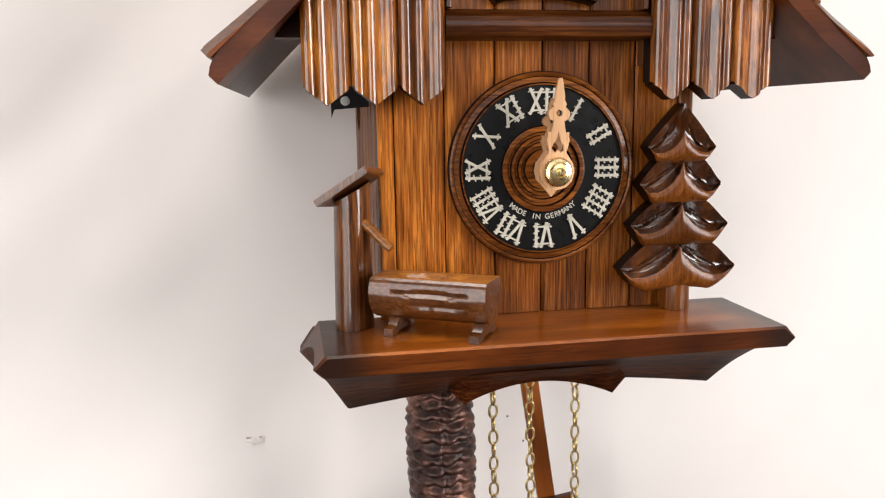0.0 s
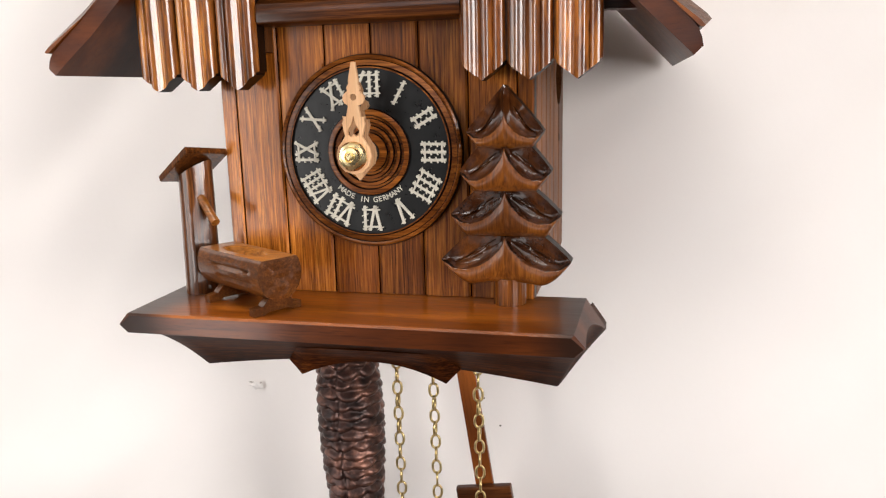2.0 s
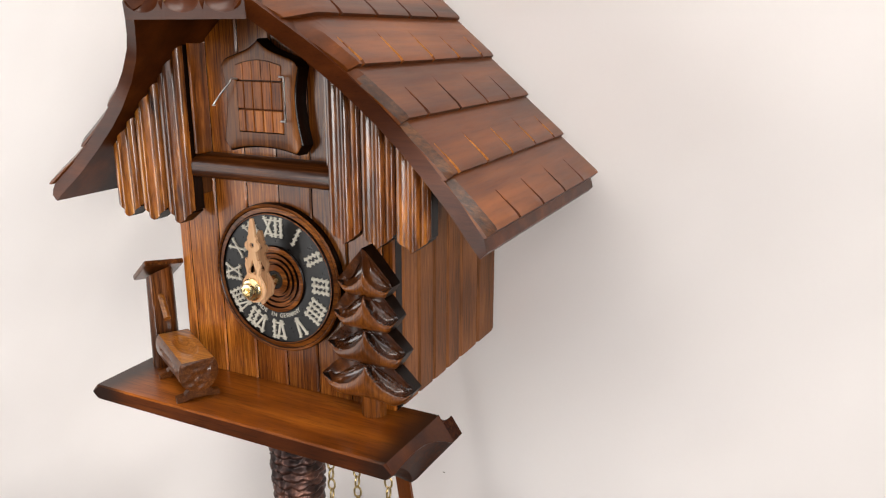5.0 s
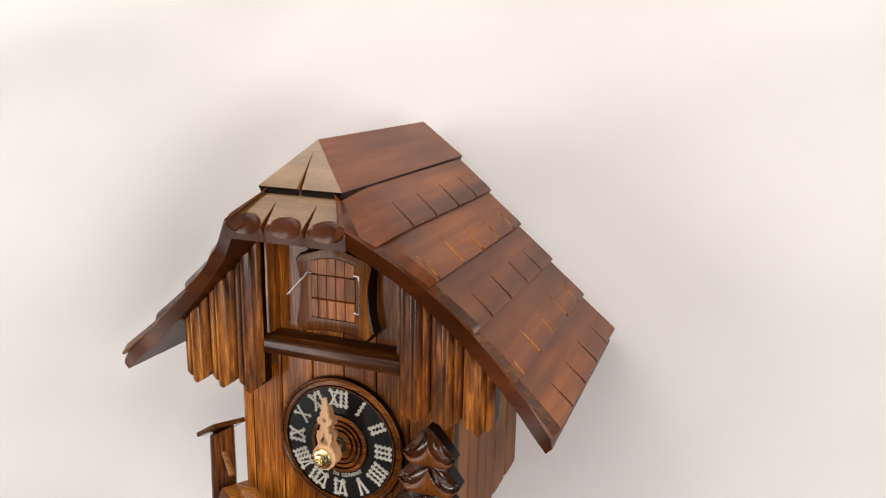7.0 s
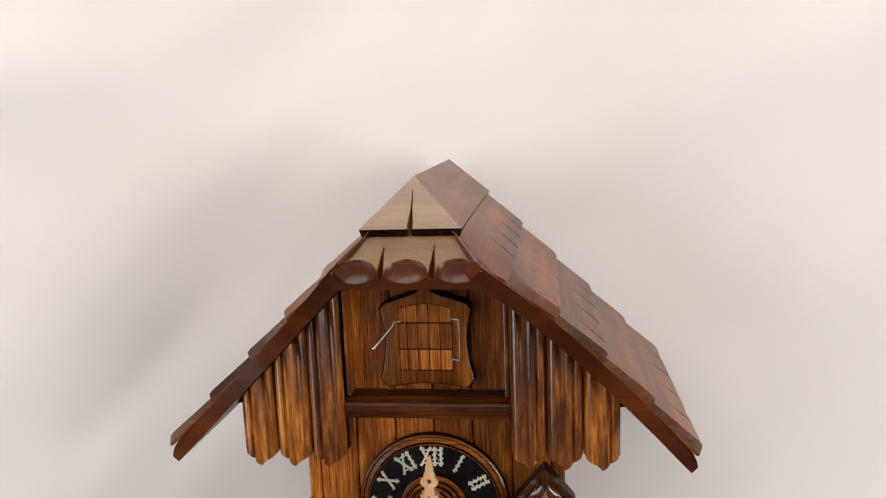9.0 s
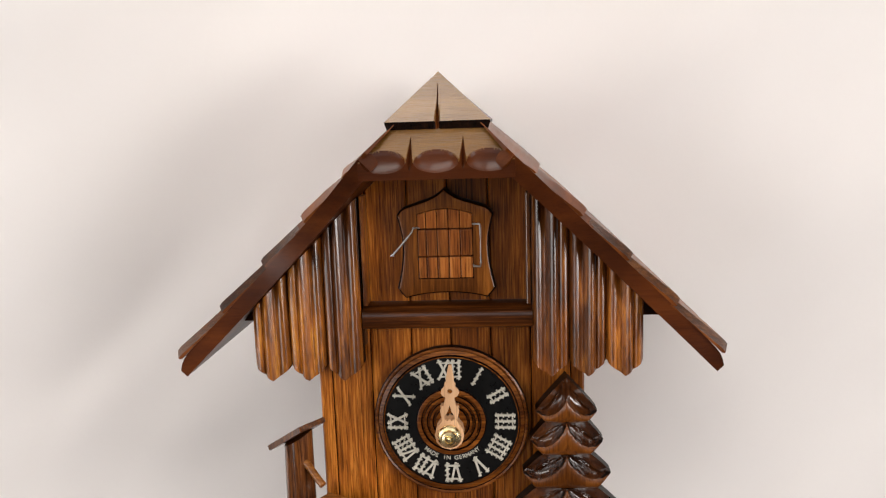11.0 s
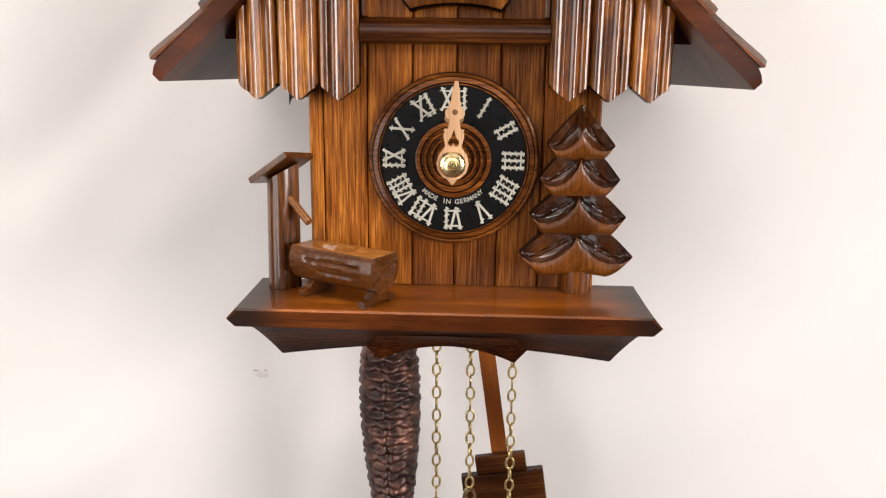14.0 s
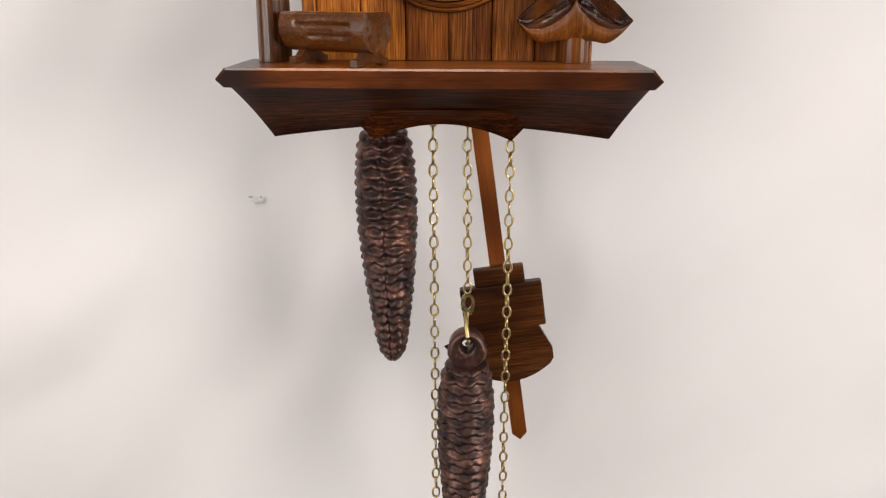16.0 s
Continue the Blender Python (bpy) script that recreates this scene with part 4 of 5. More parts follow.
build_dial()
build_hand("hour_hand", 0.0345, 0.85, -0.0190, -0.0172, 1.0, "pale wooden cut-out hour hand")
build_hand("minute_hand", 0.0435, 1.05, -0.0268, -0.0250, 2.0, "pale wooden cut-out minute hand")
bm = bmesh.new()
lathe(bm, [(0.0036, -0.004), (0.0036, -0.0172), (0.0046, -0.0174), (0.0046, -0.0188), (0.0030, -0.0192), (0.0030, -0.0270), (0.0066, -0.0270), (0.0070, -0.0276), (0.0070, -0.0284), (0.0062, -0.0296), (0.0048, -0.0302), (0.0048, -0.0310), (0.0042, -0.0322), (0.0026, -0.0326), (0.0022, -0.0318), (0.0015, -0.0318), (0.0015, -0.0340), (0.0010, -0.0346)], (0, 0, CZ), 40)
part("hand_nut", bm, BRASS, clock, "turned brass hand nut", smooth=30)

# ---- shelf and apron ----
SX = -0.0032
SHELF_BACK = 0.0075


def shelf_end(f):
    """Half width and height of the lower edge of the slanted end, f from the front (0) to the back (1)."""
    top = 0.1092 + 0.0016 * f
    scoop = 1 - 0.50 * math.sin(math.pi * min(1.0, f * 1.04)) ** 0.8
    return top, top + (0.0054 + 0.0048 * f) * scoop, -(0.0060 + 0.0095 * f) * scoop


FRONT_Y = -0.0548
bm = bmesh.new()
rings = []
for f in [0.0, 0.016, 0.05] + spread(0.1, 1.0, 18):
    y = FRONT_Y + (SHELF_BACK - FRONT_Y) * f
    top, out, zr = shelf_end(f)
    soft = 0.0011 if f == 0.0 else 0.0
    low = max(top + 0.0012 if f < 0.06 else out - 0.003, 0.1)
    ring = [(-top + soft, -soft), (-out + soft, zr), (-low + soft, min(-0.0098, zr - 0.002)), (low - soft, min(-0.0098, zr - 0.002)), (out - soft, zr), (top - soft, -soft)]
    rings.append([bm.verts.new((SX + x, y, z)) for x, z in ring])
for a, b in zip(rings, rings[1:]):
    for i in range(6):
        j = (i + 1) % 6
        bm.faces.new((a[i], a[j], b[j], b[i]))
bm.faces.new(rings[0])
bm.faces.new(rings[-1])
recolour(recolour(part("shelf", bm, SHELF, clock, "chestnut brown shelf board with dark slanted ends", smooth=20), SHELF_FRONT, lambda nrm, mid: nrm.z < 0.3), ROOF_EDGE, lambda nrm, mid: abs(nrm.x) > 0.35)


def wedge(bm, pairs, back, bow=0.0035):
    """A block below the shelf: its face leans back from the upper to the lower point of each pair, slightly hollow."""
    secs = []
    for hi, lo in pairs:
        hi, lo = Vector(hi), Vector(lo)
        sec = [bm.verts.new(hi.lerp(lo, k) + Vector((0, bow * math.sin(math.pi * k), 0))) for k in spread(0, 1, 6)]
        sec.append(bm.verts.new((lo.x, back, lo.z)))
        sec.append(bm.verts.new((hi.x, back, hi.z)))
        secs.append(sec)
    for a, b in zip(secs, secs[1:]):
        for i in range(len(a)):
            j = (i + 1) % len(a)
            bm.faces.new((a[i], a[j], b[j], b[i]))
    bm.faces.new(secs[0])
    bm.faces.new(secs[-1])


def apron_pairs():
    """Round the shelf's underside: one end from back to front, along the front, the other end."""
    def end(s):
        out = []
        for f in spread(1.0, 0.14, 12):
            _, x, z = shelf_end(f)
            out.append(((SX + s * (x - 0.0004), FRONT_Y + (SHELF_BACK - FRONT_Y) * f, z - 0.0004), (SX + s * (0.0992 - 0.0014 * (1 - f)), -0.0002 + 0.004 * (f - 1), -0.0428 - 0.0006 * (1 - f))))
        return out
    mid = []
    for x in spread(-0.097, 0.097, 24):
        mid.append(((SX + 1.12 * x, -0.0445, -0.0098), (SX + x, -0.0042, -0.0350 - 0.0084 * (abs(x) / 0.097) ** 1.6)))
    return end(-1) + mid + end(1)[::-1]


bm = bmesh.new()
wedge(bm, apron_pairs(), 0.020)
part("apron", bm, APRON, clock, "dark brown carved apron below the shelf", smooth=35)
bm = bmesh.new()
arch = [-0.0475, -0.0440, -0.0400] + spread(-0.034, 0.034, 14) + [0.0400, 0.0440, 0.0475]


def arch_low(x):
    a = abs(x)
    return -0.0350 - 0.0098 * (a / 0.0408) ** 2 if a < 0.0401 else -0.0444 + (a - 0.0400) * 1.05


wedge(bm, [((SX + 0.0010 + x * 0.80, -0.0178, -0.0256), (SX + 0.0010 + x, -0.0082 + 0.10 * max(0.0, abs(x) - 0.040), arch_low(x))) for x in arch], 0.018, 0.0012)
part("apron_arch", bm, APRON, clock, "dark arched centre piece of the apron", smooth=30)

# ---- tree ----
TX = 0.0700


BOUGH = [(0, 0), (0.05, 0.32), (0.1, 0.55), (0.25, 0.95), (0.4, 1.2), (0.6, 1.38), (0.8, 1.35), (1, 1.03)]


def build_tree():
    tree = part("fir_tree", trunk(), TREE_FACE, clock, "carved brown wooden fir tree beside the dial")
    # tier: tip half width and height, lower corner half width and height, neck half width and height, middle low, back thickness
    tiers = [(0.0183, 0.0846, 0.0128, 0.0772, 0.0, 0.1060, 0.0765), (0.0220, 0.0660, 0.0143, 0.0562, 0.0128, 0.0772, 0.0560),
             (0.0265, 0.0452, 0.0188, 0.0344, 0.0148, 0.0562, 0.0345), (0.0316, 0.0228, 0.0165, 0.0107, 0.0188, 0.0345, 0.0125)]
    for n_, (wt, zt, wl, zl, wn, zn, zm) in enumerate(tiers):
        bm = bmesh.new()

        def lo(x, wt=wt, zt=zt, wl=wl, zl=zl, zm=zm):
            a = abs(x)
            if a < wl:
                return zm + (zl - zm) * (a / wl) ** 2
            k = (a - wl) / (wt - wl)
            return zl + (zt - zl) * (k ** 1.25 if n_ < 3 else k ** 1.9)

        def hi(x, wt=wt, zt=zt, wn=wn, zn=zn):
            a = abs(x)
            if n_ == 0:
                return zt + (zn - zt) * (1 - a / wt) ** 0.92
            if a < wn:
                return zn + 0.0004
            k = (a - wn) / (wt - wn)
            return zn + (zt - zn) * k ** 1.12 + 0.0002

        def face(x, z, wt=wt, zt=zt, zn=zn):
            a = abs(x)
            u = a / wt
            start = zn if n_ else zt + 0.0078
            ridge = start - (start - zt) * lerp_table(BOUGH, u)
            y = -0.0155 + 0.0022 * u * u
            top, low = hi(x), lo(x)
            if z > ridge:
                e = (z - ridge) / max(1e-5, top - ridge)
                rim = min(1.0, a / 0.0022) * min(1.0, max(0.0, (wt - a)) / 0.0022)
                y += (0.0052 * math.sin(math.pi * min(1.0, e) ** 0.65) + 0.0014 * e) * rim
                for slope, u0 in ((0.95, 0.30), (0.62, 0.42), (0.30, 0.52)) if n_ == 3 else ((0.80, 0.34), (0.45, 0.46)):
                    q = 1 - abs(u - u0 - 0.10) / 0.26
                    zc = ridge + (top - ridge) * (0.12 + slope * 0.75 * max(0.0, 1 - (u - u0 + 0.2) * 1.4))
                    w = 0.0011 * max(0.0, q)
                    if w > 0 and abs(z - zc) < w:
                        y += 0.0015 * (1 - abs(z - zc) / w)
            else:
                e = (ridge - z) / max(1e-5, ridge - low)
                y += -0.0010 * math.sin(math.pi * min(1.0, e)) + 0.0022 * e ** 5
            return y
        xs = sorted(set(spread(-wt, wt, 132)) | {-wn, wn, -wl, wl})
        columns(bm, xs, lo, hi, face, -0.0035, rows=64)
        for v in bm.verts:
            v.co.x += TX

        def planed(nrm, mid, wt=wt, zt=zt, zn=zn):
            u = min(1.0, abs(mid.x / K - TX) / wt)
            start = zn if n_ else zt + 0.0078
            return mid.z / K < start - (start - zt) * lerp_table(BOUGH, u) - 0.0002
        recolour(recolour(part("bough_tier", bm, CARVED, tree, smooth=62), TREE_FACE, planed), EDGE, lambda nrm, mid: nrm.y > -0.2)


def trunk():
    bm = bmesh.new()
    ends = [[bm.verts.new((TX + 0.0012 + 0.0080 * math.cos(t), -0.0065 - 0.0085 * math.sin(t), z)) for t in spread(0, math.pi, 10)] for z in (0.0002, 0.0135)]
    for i in range(10):
        bm.faces.new((ends[0][i], ends[0][i + 1], ends[1][i + 1], ends[1][i]))
    bm.faces.new((ends[0][0], ends[1][0], ends[1][-1], ends[0][-1]))
    bm.faces.new(ends[0])
    bm.faces.new(ends[1])
    return bm


build_tree()

# ---- pump and trough ----


def build_pump():
    bm = bmesh.new()
    segs, rows = 28, 14
    rings = []
    for j in range(rows + 1):
        k = j / rows
        ring = []
        for i in range(segs):
            a = 2 * math.pi * i / segs
            r = 0.0094 - 0.0006 * k
            x, y = r * math.cos(a), r * math.sin(a)
            # flat face cut on the side of the spout
            cut = 0.0080 + 0.0002 * math.sin(9 * k)
            ux, uy = math.cos(radians(-48)), math.sin(radians(-48))
            over = x * ux + y * uy - cut
            if over > 0:
                x, y = x - over * ux, y - over * uy
            top = 0.0665 + 0.55 * x
            ring.append(bm.verts.new((-0.0965 + x + 0.0006 * k, -0.0085 + y, top * k + 0.0002)))
        rings.append(ring)
    for a, b in zip(rings, rings[1:]):
        for i in range(segs):
            j = (i + 1) % segs
            bm.faces.new((a[i], a[j], b[j], b[i]))
    bm.faces.new(rings[0])
    bm.faces.new(rings[-1])
    pump = part("water_pump", bm, POST, clock, "dark wooden pump post with a slanted board roof", smooth=28)
    a, b, c = Vector((-0.1144, -0.0145, 0.0632)), Vector((-0.0908, -0.0248, 0.0796)), Vector((-0.0808, -0.0010, 0.0768))
    ex, ey = (b - a), (c - b)
    ez = ex.cross(ey).normalized()
    bm = bmesh.new()
    m = Matrix((ex, ey, ez)).transposed().to_4x4()
    m.translation = a
    for v in box(bm, 0, 1, 0, 1, -0.0034, 0.0):
        v.co = m @ v.co
    bmesh.ops.bevel(bm, geom=list(bm.edges), offset=0.0004, segments=2, affect="EDGES")
    part("pump_roof", bm, POST, pump, "slanted board roof of the pump")
    bm = bmesh.new()
    tube(bm, [(-0.0925, -0.0125, 0.0532), (-0.0883, -0.0150, 0.0495), (-0.0836, -0.0180, 0.0445), (-0.0790, -0.0210, 0.0402)], 0.0023, 12)
    part("spout", bm, LOG_CUT, pump, "golden brown peg spout", smooth=40)


def build_trough():
    """A half log on two feet, hollowed on top."""
    front_l, front_r, back_r = Vector((-0.0892, -0.0206, 0)), Vector((-0.0398, -0.0500, 0)), Vector((-0.0290, -0.0345, 0))
    ex = (front_r - front_l)
    length = ex.length
    ex.normalize()
    ey = Vector((-ex.y, ex.x, 0))
    wide = 0.0195
    m = Matrix((ex, ey, Vector((0, 0, 1)))).transposed().to_4x4()
    m.translation = front_l

    def put(v):
        v.co = m @ v.co
    # outline of the log's section, from the front top edge down and round to the back top edge
    sec = [(0.0, 0.0272), (-0.0012, 0.0258), (-0.0022, 0.0225), (-0.0025, 0.0190), (-0.0020, 0.0155), (-0.0005, 0.0120), (0.0022, 0.0090), (0.0060, 0.0070), (wide / 2, 0.0064)]
    sec = sec + [(wide - y, z) for y, z in reversed(sec[:-1])]
    fine = []
    for (y0, z0), (y1, z1) in zip(sec, sec[1:]):
        for k in range(3):
            fine.append((y0 + (y1 - y0) * k / 3, z0 + (z1 - z0) * k / 3))
    fine.append(sec[-1])
    bm = bmesh.new()
    rows = []
    for x in spread(0, length, 44):
        line = []
        for y, z in fine:
            d = 0.0
            if y < wide / 2:
                for xc, zc, hl, hz in ((0.030, 0.0212, 0.019, 0.0016), (0.034, 0.0150, 0.018, 0.0015)):
                    k = 1 - ((x - xc) / hl) ** 2
                    w = hz * max(0.0, k) ** 0.7
                    if w > 0 and abs(z - zc) < w:
                        d = 0.0016 * (1 - abs(z - zc) / w) ** 0.6
            d += 0.00010 * noise.noise(Vector((x * 130, z * 300, y * 50)))
            cx, cz = wide / 2, 0.017
            v = Vector((cx - y, cz - z))
            v.normalize()
            line.append(bm.verts.new((x, y + v.x * d, z + v.y * d)))
        rows.append(line)
    for a, b in zip(rows, rows[1:]):
        for i in range(len(fine) - 1):
            bm.faces.new((a[i], a[i + 1], b[i + 1], b[i]))
    for v in bm.verts:
        put(v)
    log = part("water_trough", bm, LOG, clock, "half-log water trough on two wooden feet", smooth=40)
    # hollowed top and rough ends
    bm = bmesh.new()
    grid = []
    for x in spread(0, length, 40):
        line = []
        for y in spread(0, wide, 16):
            q = 1 - ((x - length * 0.48) / (length * 0.32)) ** 2 - ((y - wide / 2) / (wide * 0.30)) ** 2
            line.append(bm.verts.new((x, y, 0.0272 - (0.0055 * q ** 0.7 if q > 0 else 0))))
        grid.append(line)
    for a, b in zip(grid, grid[1:]):
        for i in range(16):
            bm.faces.new((a[i], a[i + 1], b[i + 1], b[i]))
    for v in bm.verts:
        put(v)
    part("hollow_top", bm, LOG_CUT, log, "golden brown hollowed top", smooth=40)
    for x in (0.0, length):
        bm = bmesh.new()
        rim = [bm.verts.new((x, y, z)) for y, z in fine]
        mids = []
        for k in (0.8, 0.6, 0.4, 0.2):
            mids.append([bm.verts.new((x + (0.0005 if x else -0.0005) * (0.5 + noise.noise(Vector(((wide / 2 + (y - wide / 2) * k) * 260, (0.018 + (z - 0.018) * k) * 260, 2)))), wide / 2 + (y - wide / 2) * k, 0.0180 + (z - 0.0180) * k)) for y, z in fine])
        prev = rim
        for cur in mids:
            for i in range(len(fine)):
                j = (i + 1) % len(fine)
                bm.faces.new((prev[i], prev[j], cur[j], cur[i]))
            prev = cur
        bm.faces.new(prev)
        for v in bm.verts:
            put(v)
        part("log_end", bm, LOG, log, "rough dark end of the log")
    for x in (0.0105, length - 0.0050):
        bm = bmesh.new()
        outline = [(-0.0042, 0.0), (0.0015, 0.0), (0.004, 0.0012), (wide - 0.004, 0.0012), (wide - 0.002, 0.0), (wide + 0.003, 0.0), (wide + 0.003, 0.0034), (wide - 0.001, 0.0040), (wide - 0.004, 0.0075), (0.004, 0.0075), (0.0008, 0.0042), (-0.0042, 0.0036)]
        plate(bm, outline, [], 0, 0.0046, lambda a, b, z, x=x: (x - 0.0023 + b, a, z + 0.0002))
        for v in bm.verts:
            put(v)
        part("foot", bm, LOG, log)


build_pump()
build_trough()

# ---- what hangs below the case ----


def link_mesh(name):
    """One oval chain link, its long way upright."""
    bm = bmesh.new()
    r, hw, hh = 0.00082, 0.0026, 0.0043
    pts = []
    n = 18
    for i in range(n):
        a = 2 * math.pi * i / n
        x, z = hw * math.cos(a), hh * math.sin(a)
        z = math.copysign(abs(z / hh) ** 0.8 * hh, z)
        pts.append(Vector((x, 0, z)))
    rings = []
    for i, p in enumerate(pts):
        d = (pts[(i + 1) % n] - pts[i - 1]).normalized()
        side = Vector((d.z, 0, -d.x))
        rings.append([bm.verts.new(p + side * r * math.cos(2 * math.pi * k / 6) + Vector((0, r * math.sin(2 * math.pi * k / 6), 0))) for k in range(6)])
    for i in range(n):
        a, b = rings[i], rings[(i + 1) % n]
        for k in range(6):
            j = (k + 1) % 6
            bm.faces.new((a[k], a[j], b[j], b[k]))
    bmesh.ops.recalc_face_normals(bm, faces=bm.faces)
    bmesh.ops.scale(bm, vec=(K, K, K), verts=bm.verts)
    me = bpy.data.meshes.new(name)
    bm.to_mesh(me)
    bm.free()
    me.materials.append(CHAIN)
    me.polygons.foreach_set("use_smooth", [True] * len(me.polygons))
    return me


LINK = link_mesh("link")
PITCH_LINK = 0.0085


def hang_chain(x0, y0, z0, x1, y1, z1, label):
    ob = thing("chain", label, "chain", (x0 * K, y0 * K, HANG + z0 * K), "chains below the clock")
    a, b = Vector((x0, y0, z0)), Vector((x1, y1, z1))
    n = int((b - a).length / PITCH_LINK)
    lean = (b - a).normalized().to_track_quat("-Z", "Y").to_euler()
    rng = random.Random(int(1000 * abs(x0)))
    for i in range(n + 1):
        li = new("link", LINK)
        li.parent = ob
        p = (a + (b - a) * ((i + 0.5) * PITCH_LINK / (b - a).length)) - a
        li.location = p * K
        li.rotation_euler = (0, (b - a).x / (a - b).z * -1, radians((8 if i % 2 else 96) + rng.uniform(-9, 9)))
    return ob


hang_chain(-0.0112, 0.0600, 0.004, -0.0078, 0.0600, -0.440, "thin brass link chain hanging below the clock")
hang_chain(0.0117, 0.0600, 0.004, 0.0138, 0.0600, -0.1640, "thin brass link chain that carries a cone weight")
hang_chain(0.0407, 0.0580, 0.004, 0.0436, 0.0580, -0.440, "thin brass link chain hanging below the clock")
hang_chain(-0.0420, 0.0620, 0.004, -0.0420, 0.0620, -0.0085, "short brass link chain behind the apron")


def pine_cone(at, label, tilt, seed):
    """A cast weight in the shape of a pine cone: overlapping rows of scales under a pierced loop."""
    ob = thing("cone_weight", label, "clock weight", (at[0] * K, at[1] * K, HANG + at[2] * K), "cone weights")
    prof = [(0.0, 0.0105), (0.012, 0.0140), (0.020, 0.0128), (0.027, 0.0150), (0.036, 0.0182), (0.055, 0.0204), (0.075, 0.0208), (0.095, 0.0202), (0.115, 0.0188), (0.135, 0.0168), (0.155, 0.0143), (0.175, 0.0117), (0.186, 0.0095), (0.193, 0.0066), (0.196, 0.0035), (0.1965, 0.0010)]
    bm = bmesh.new()
    segs, nz = 120, 280
    rings = []
    scales, rise = 8, 0.0066
    for j in range(nz + 1):
        h = 0.027 + (0.1965 - 0.027) * j / nz
        r = lerp_table(prof, h)
        ring = []
        for i in range(segs):
            a = 2 * math.pi * i / segs
            best = 0.0
            row = (h - 0.024) / rise + 0.28 * noise.noise(Vector((math.cos(a) * 2.2 + seed, math.sin(a) * 2.2, h * 45)))
            for q in (math.floor(row), math.floor(row) - 1):
                u = (a / (2 * math.pi) * scales + 0.5 * (q % 2)) % 1.0
                side = abs(u - 0.5) * 2
                v = row - q                      # 0 at the scale's upper edge, grows downward
                tip = 1.30 - 0.34 * side ** 1.8
                if 0 <= v <= tip:
                    bump = math.sin(math.pi * min(1.0, v / tip) ** 1.5) * (1 - 0.45 * side ** 2.5) + 0.04
                    best = max(best, bump)
            w = noise.noise(Vector((math.cos(a) * 3 + seed, math.sin(a) * 3, h * 180)))
            rr = r * 0.91 + (0.0010 + r * 0.085) * best + 0.0004 * w + 0.0003 * noise.noise(Vector((math.cos(a) * 14, math.sin(a) * 14, h * 500)))
            if h > 0.190:
                rr = r * 0.97 + 0.0004 * w
            seam = (0.0015 if seed == 1 else 0.0003) * math.exp(-((a - radians(266) - 0.05 * math.sin(h * 230)) / 0.06) ** 2)
            rr = max(0.0005, rr - seam)
            ring.append(bm.verts.new((rr * math.cos(a), rr * math.sin(a), -h)))
        rings.append(ring)
    for a, b in zip(rings, rings[1:]):
        for i in range(segs):
            k = (i + 1) % segs
            bm.faces.new((a[i], a[k], b[k], b[i]))
    bm.faces.new(rings[0])
    bm.faces.new(rings[-1])
    bmesh.ops.rotate(bm, verts=bm.verts, cent=(0, 0, 0), matrix=Matrix.Rotation(radians(tilt), 3, "Y"))
    body = part("cone_body", bm, CONE, ob, smooth=50)
    # pierced head
    bm = bmesh.new()
    outline = [(0.0135 * math.cos(t) * (1.0 if math.sin(t) > 0 else 1.08), -0.0145 + 0.0145 * math.sin(t)) for t in spread(0, 2 * math.pi, 32)[:-1]]
    hole = [(0.0042 * math.cos(t), -0.0110 + 0.0050 * math.sin(t)) for t in spread(0, 2 * math.pi, 16)[:-1]]
    plate(bm, outline, [hole], -0.0075, 0.0075)
    sharp = [e for e in bm.edges if len(e.link_faces) == 2 and e.calc_face_angle(0) > 0.9]
    bmesh.ops.bevel(bm, geom=sharp, offset=0.0028, segments=3, affect="EDGES", profile=0.5)
    bmesh.ops.rotate(bm, verts=bm.verts, cent=(0, 0, 0), matrix=Matrix.Rotation(radians(tilt), 3, "Y"))
    part("pierced_head", bm, CONE, ob, smooth=50)
    # hook
    bm = bmesh.new()
    tube(bm, [(0.0, -0.004, -0.0095), (0.0005, -0.0085, -0.0075), (0.0, -0.0092, -0.0020), (-0.0008, -0.0070, 0.0050), (-0.0008, -0.0020, 0.0105), (-0.0005, 0.0, 0.0130)], 0.0017, 10)
    hook = part("hook", bm, CHAIN, ob, "bent brass hook", smooth=True)
    bm = bmesh.new()
    turns = spread(0, 2 * math.pi, 24)[:-1]
    plate(bm, [(0.0050 * math.cos(t) - 0.0002 * math.sin(t), 0.0195 + 0.0085 * math.sin(t)) for t in turns], [[(0.0004 + 0.0023 * math.cos(t), 0.0208 + 0.0046 * math.sin(t)) for t in turns]], -0.0010, 0.0010)
    part("eyelet", bm, BRASS, hook, "flat pale brass eyelet", smooth=30)
    return ob


pine_cone((-0.0445, 0.0620, -0.0235), "copper brown cast pine cone weight hanging below the clock", -1.2, 1)
pine_cone((0.0140, 0.0600, -0.1935), "copper brown cast pine cone weight on a lower chain", 0.3, 5)


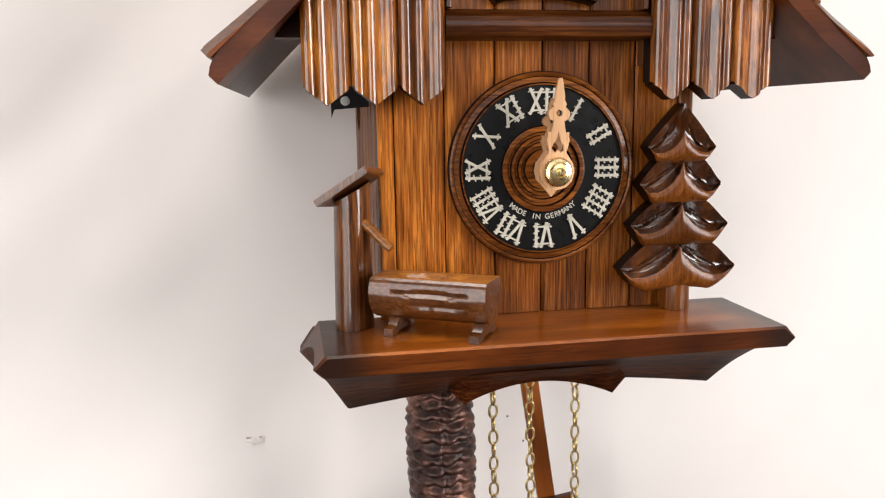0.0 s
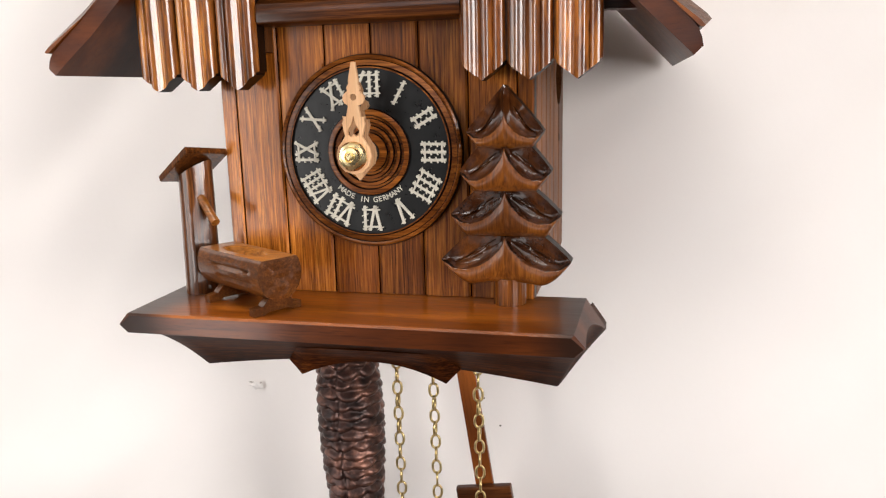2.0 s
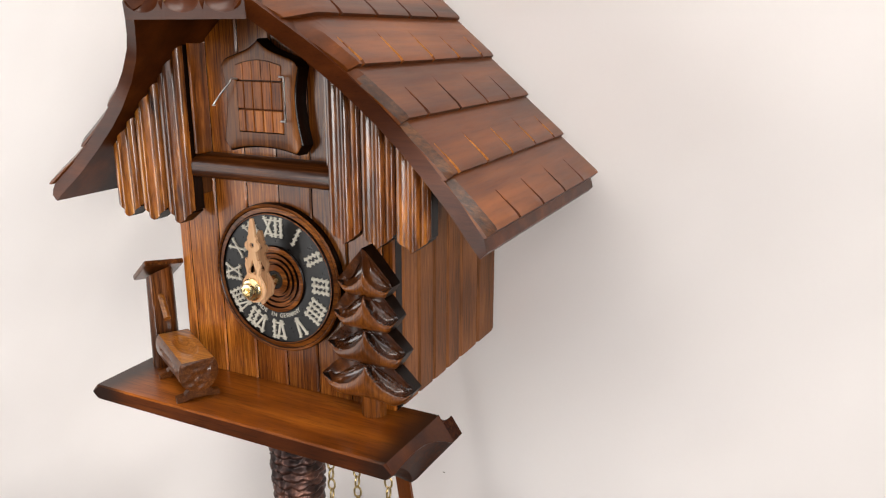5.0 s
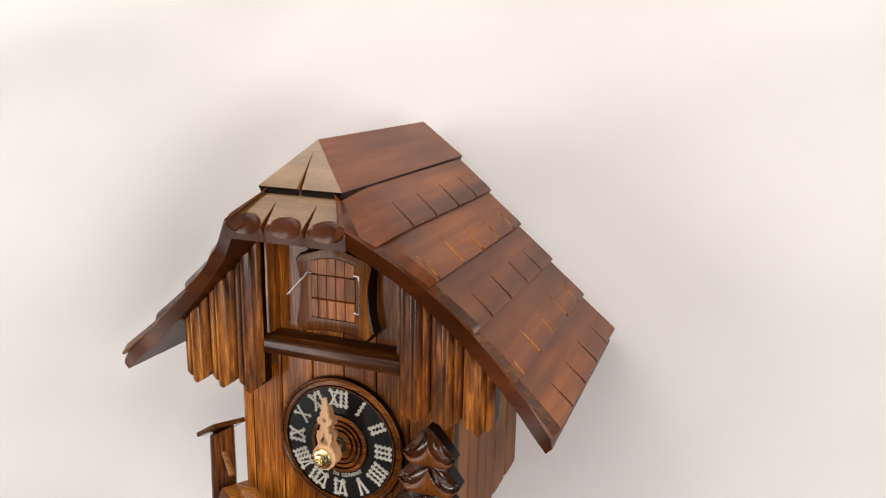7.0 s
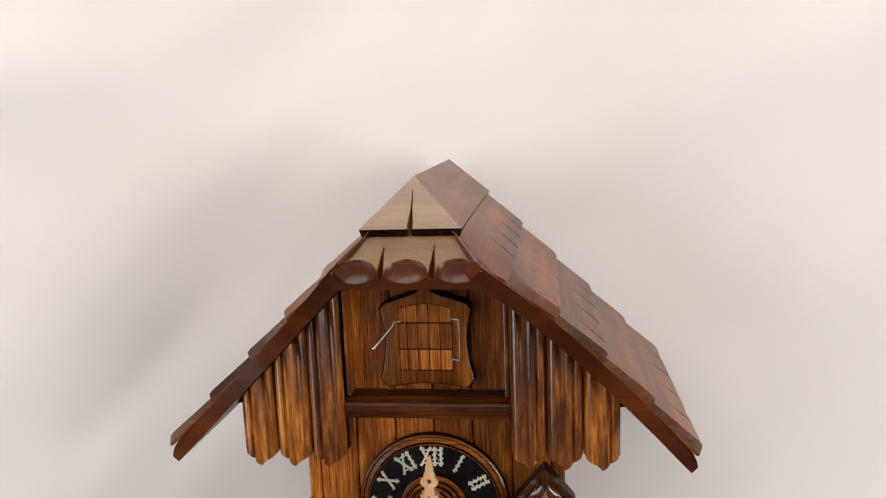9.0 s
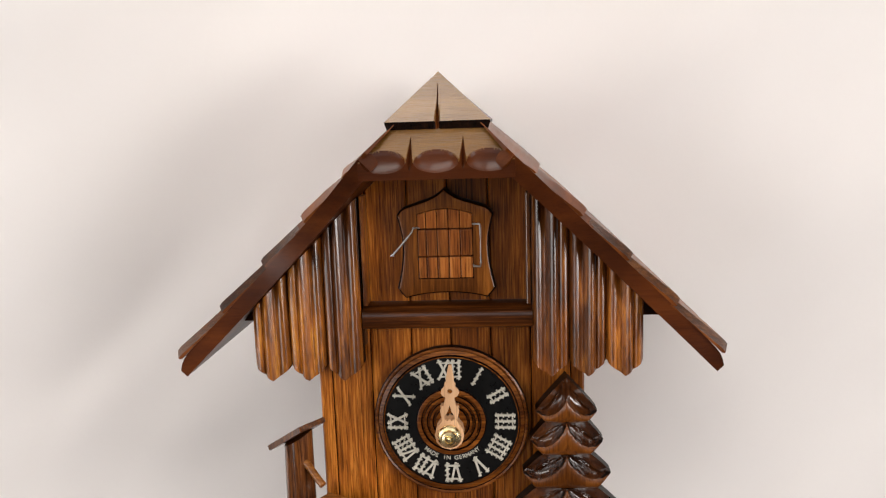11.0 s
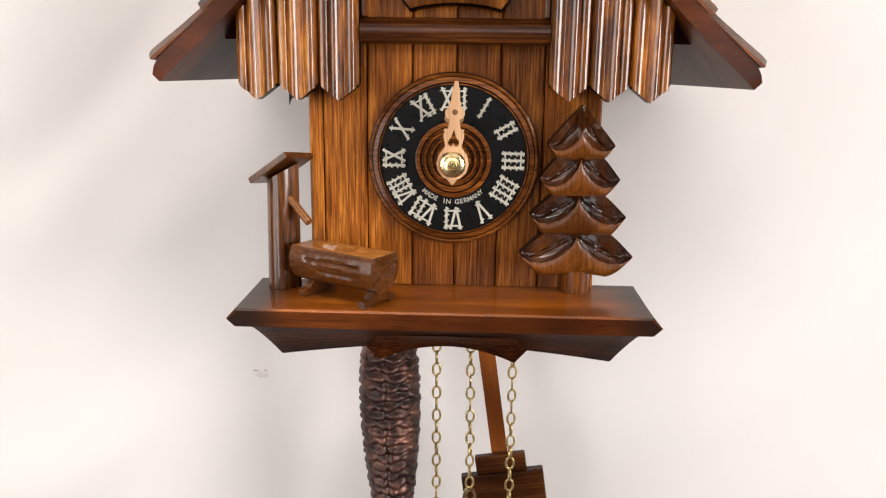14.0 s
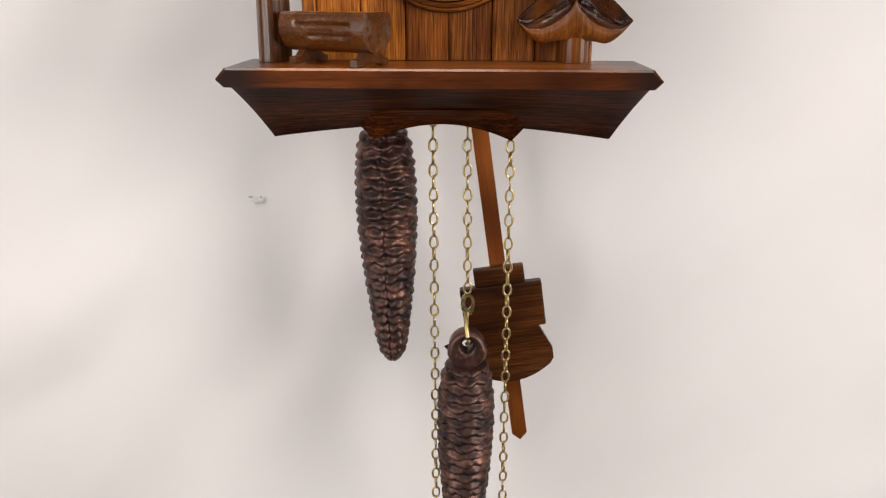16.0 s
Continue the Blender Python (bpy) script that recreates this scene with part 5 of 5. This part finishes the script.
def build_pendulum():
    """Flat rod with a stepped chalet-shaped bob, at the end of its swing."""
    top = Vector((0.0100, 0.1, 0.02))
    ob = thing("pendulum", "brown wooden pendulum with a carved stepped bob", "pendulum", (top.x * K, top.y * K, HANG + top.z * K))
    ob.rotation_euler = (0, radians(-8.4), 0)

    bm = bmesh.new()
    plate(bm, [(-0.0060, 0.0), (0.0060, 0.0), (0.0060, -0.3250), (0.0, -0.3310), (-0.0060, -0.3250)], [], -0.0015, 0.0015)
    part("rod", bm, ROD, ob, "reddish brown flat rod")
    for x0, x1, z0, z1, y in ((-0.0190, 0.0190, -0.1935, -0.1790, -0.0075), (-0.0310, 0.0310, -0.2290, -0.1930, -0.0095)):
        part("bob_step", box_bm(x0, x1, y, -0.0017, z0, z1, bevel=0.0014), PEND, ob)
    bm = bmesh.new()
    columns(bm, spread(-0.0340, 0.0340, 24), lambda x: -0.2740 + 0.0130 * (abs(x) / 0.034) ** 2 if abs(x) < 0.0335 else -0.2590, lambda x: -0.2290 - max(0.0, abs(x) - 0.0250) * 2.4,
            lambda x, z: -0.0085 + 0.003 * math.sin(math.pi * (z + 0.274) / 0.045), -0.0017, rows=8)
    part("bob_skirt", bm, PEND, ob, "flared lower piece of the bob", smooth=40)


build_pendulum()

# ---- marks on the wall ----


def wall_mark(x, z, w, h, mat, seed, name, lift=0.0003):
    """A shallow flake, speck or spot of shade on the plaster."""
    bm = bmesh.new()
    rng = random.Random(seed)
    n = 14
    rim = []
    for i in range(n):
        a = 2 * math.pi * i / n
        k = 0.6 + 0.7 * rng.random()
        rim.append(bm.verts.new((x + w * k * math.cos(a), 0, z + h * k * math.sin(a))))
    mid = [bm.verts.new((x + (v.co.x - x) * 0.45, -lift, z + (v.co.z - z) * 0.45)) for v in rim]
    for i in range(n):
        j = (i + 1) % n
        bm.faces.new((rim[i], rim[j], mid[j], mid[i]))
    bm.faces.new(mid)
    ob = part(name, bm, mat, wall_n)
    ob.location = (0, NORTH - 0.0003, HANG)


FLAKE = plain("bare_plaster", (0.78, 0.74, 0.71), 0.85, noise_scale=500, vary=0.08)
FLAKE_SHADE = plain("flake_shade_beige", (0.42, 0.37, 0.33), 0.8)
SPECK = plain("grey_speck", (0.16, 0.14, 0.12), 0.8)
wall_mark(-0.1608, -0.1250, 0.0066, 0.0028, FLAKE, 3, "plaster_flake", 0.0006)
# shade at the flake's lifted edge, drawn as two beige spots
wall_mark(-0.1655, -0.1222, 0.0022, 0.0008, FLAKE_SHADE, 8, "plaster_speck")
wall_mark(-0.1572, -0.1222, 0.0011, 0.0007, FLAKE_SHADE, 5, "plaster_speck")
wall_mark(0.0248, -0.1219, 0.0011, 0.0010, SPECK, 4, "plaster_speck")
wall_mark(0.0370, -0.1427, 0.0008, 0.0008, SPECK, 6, "plaster_speck")
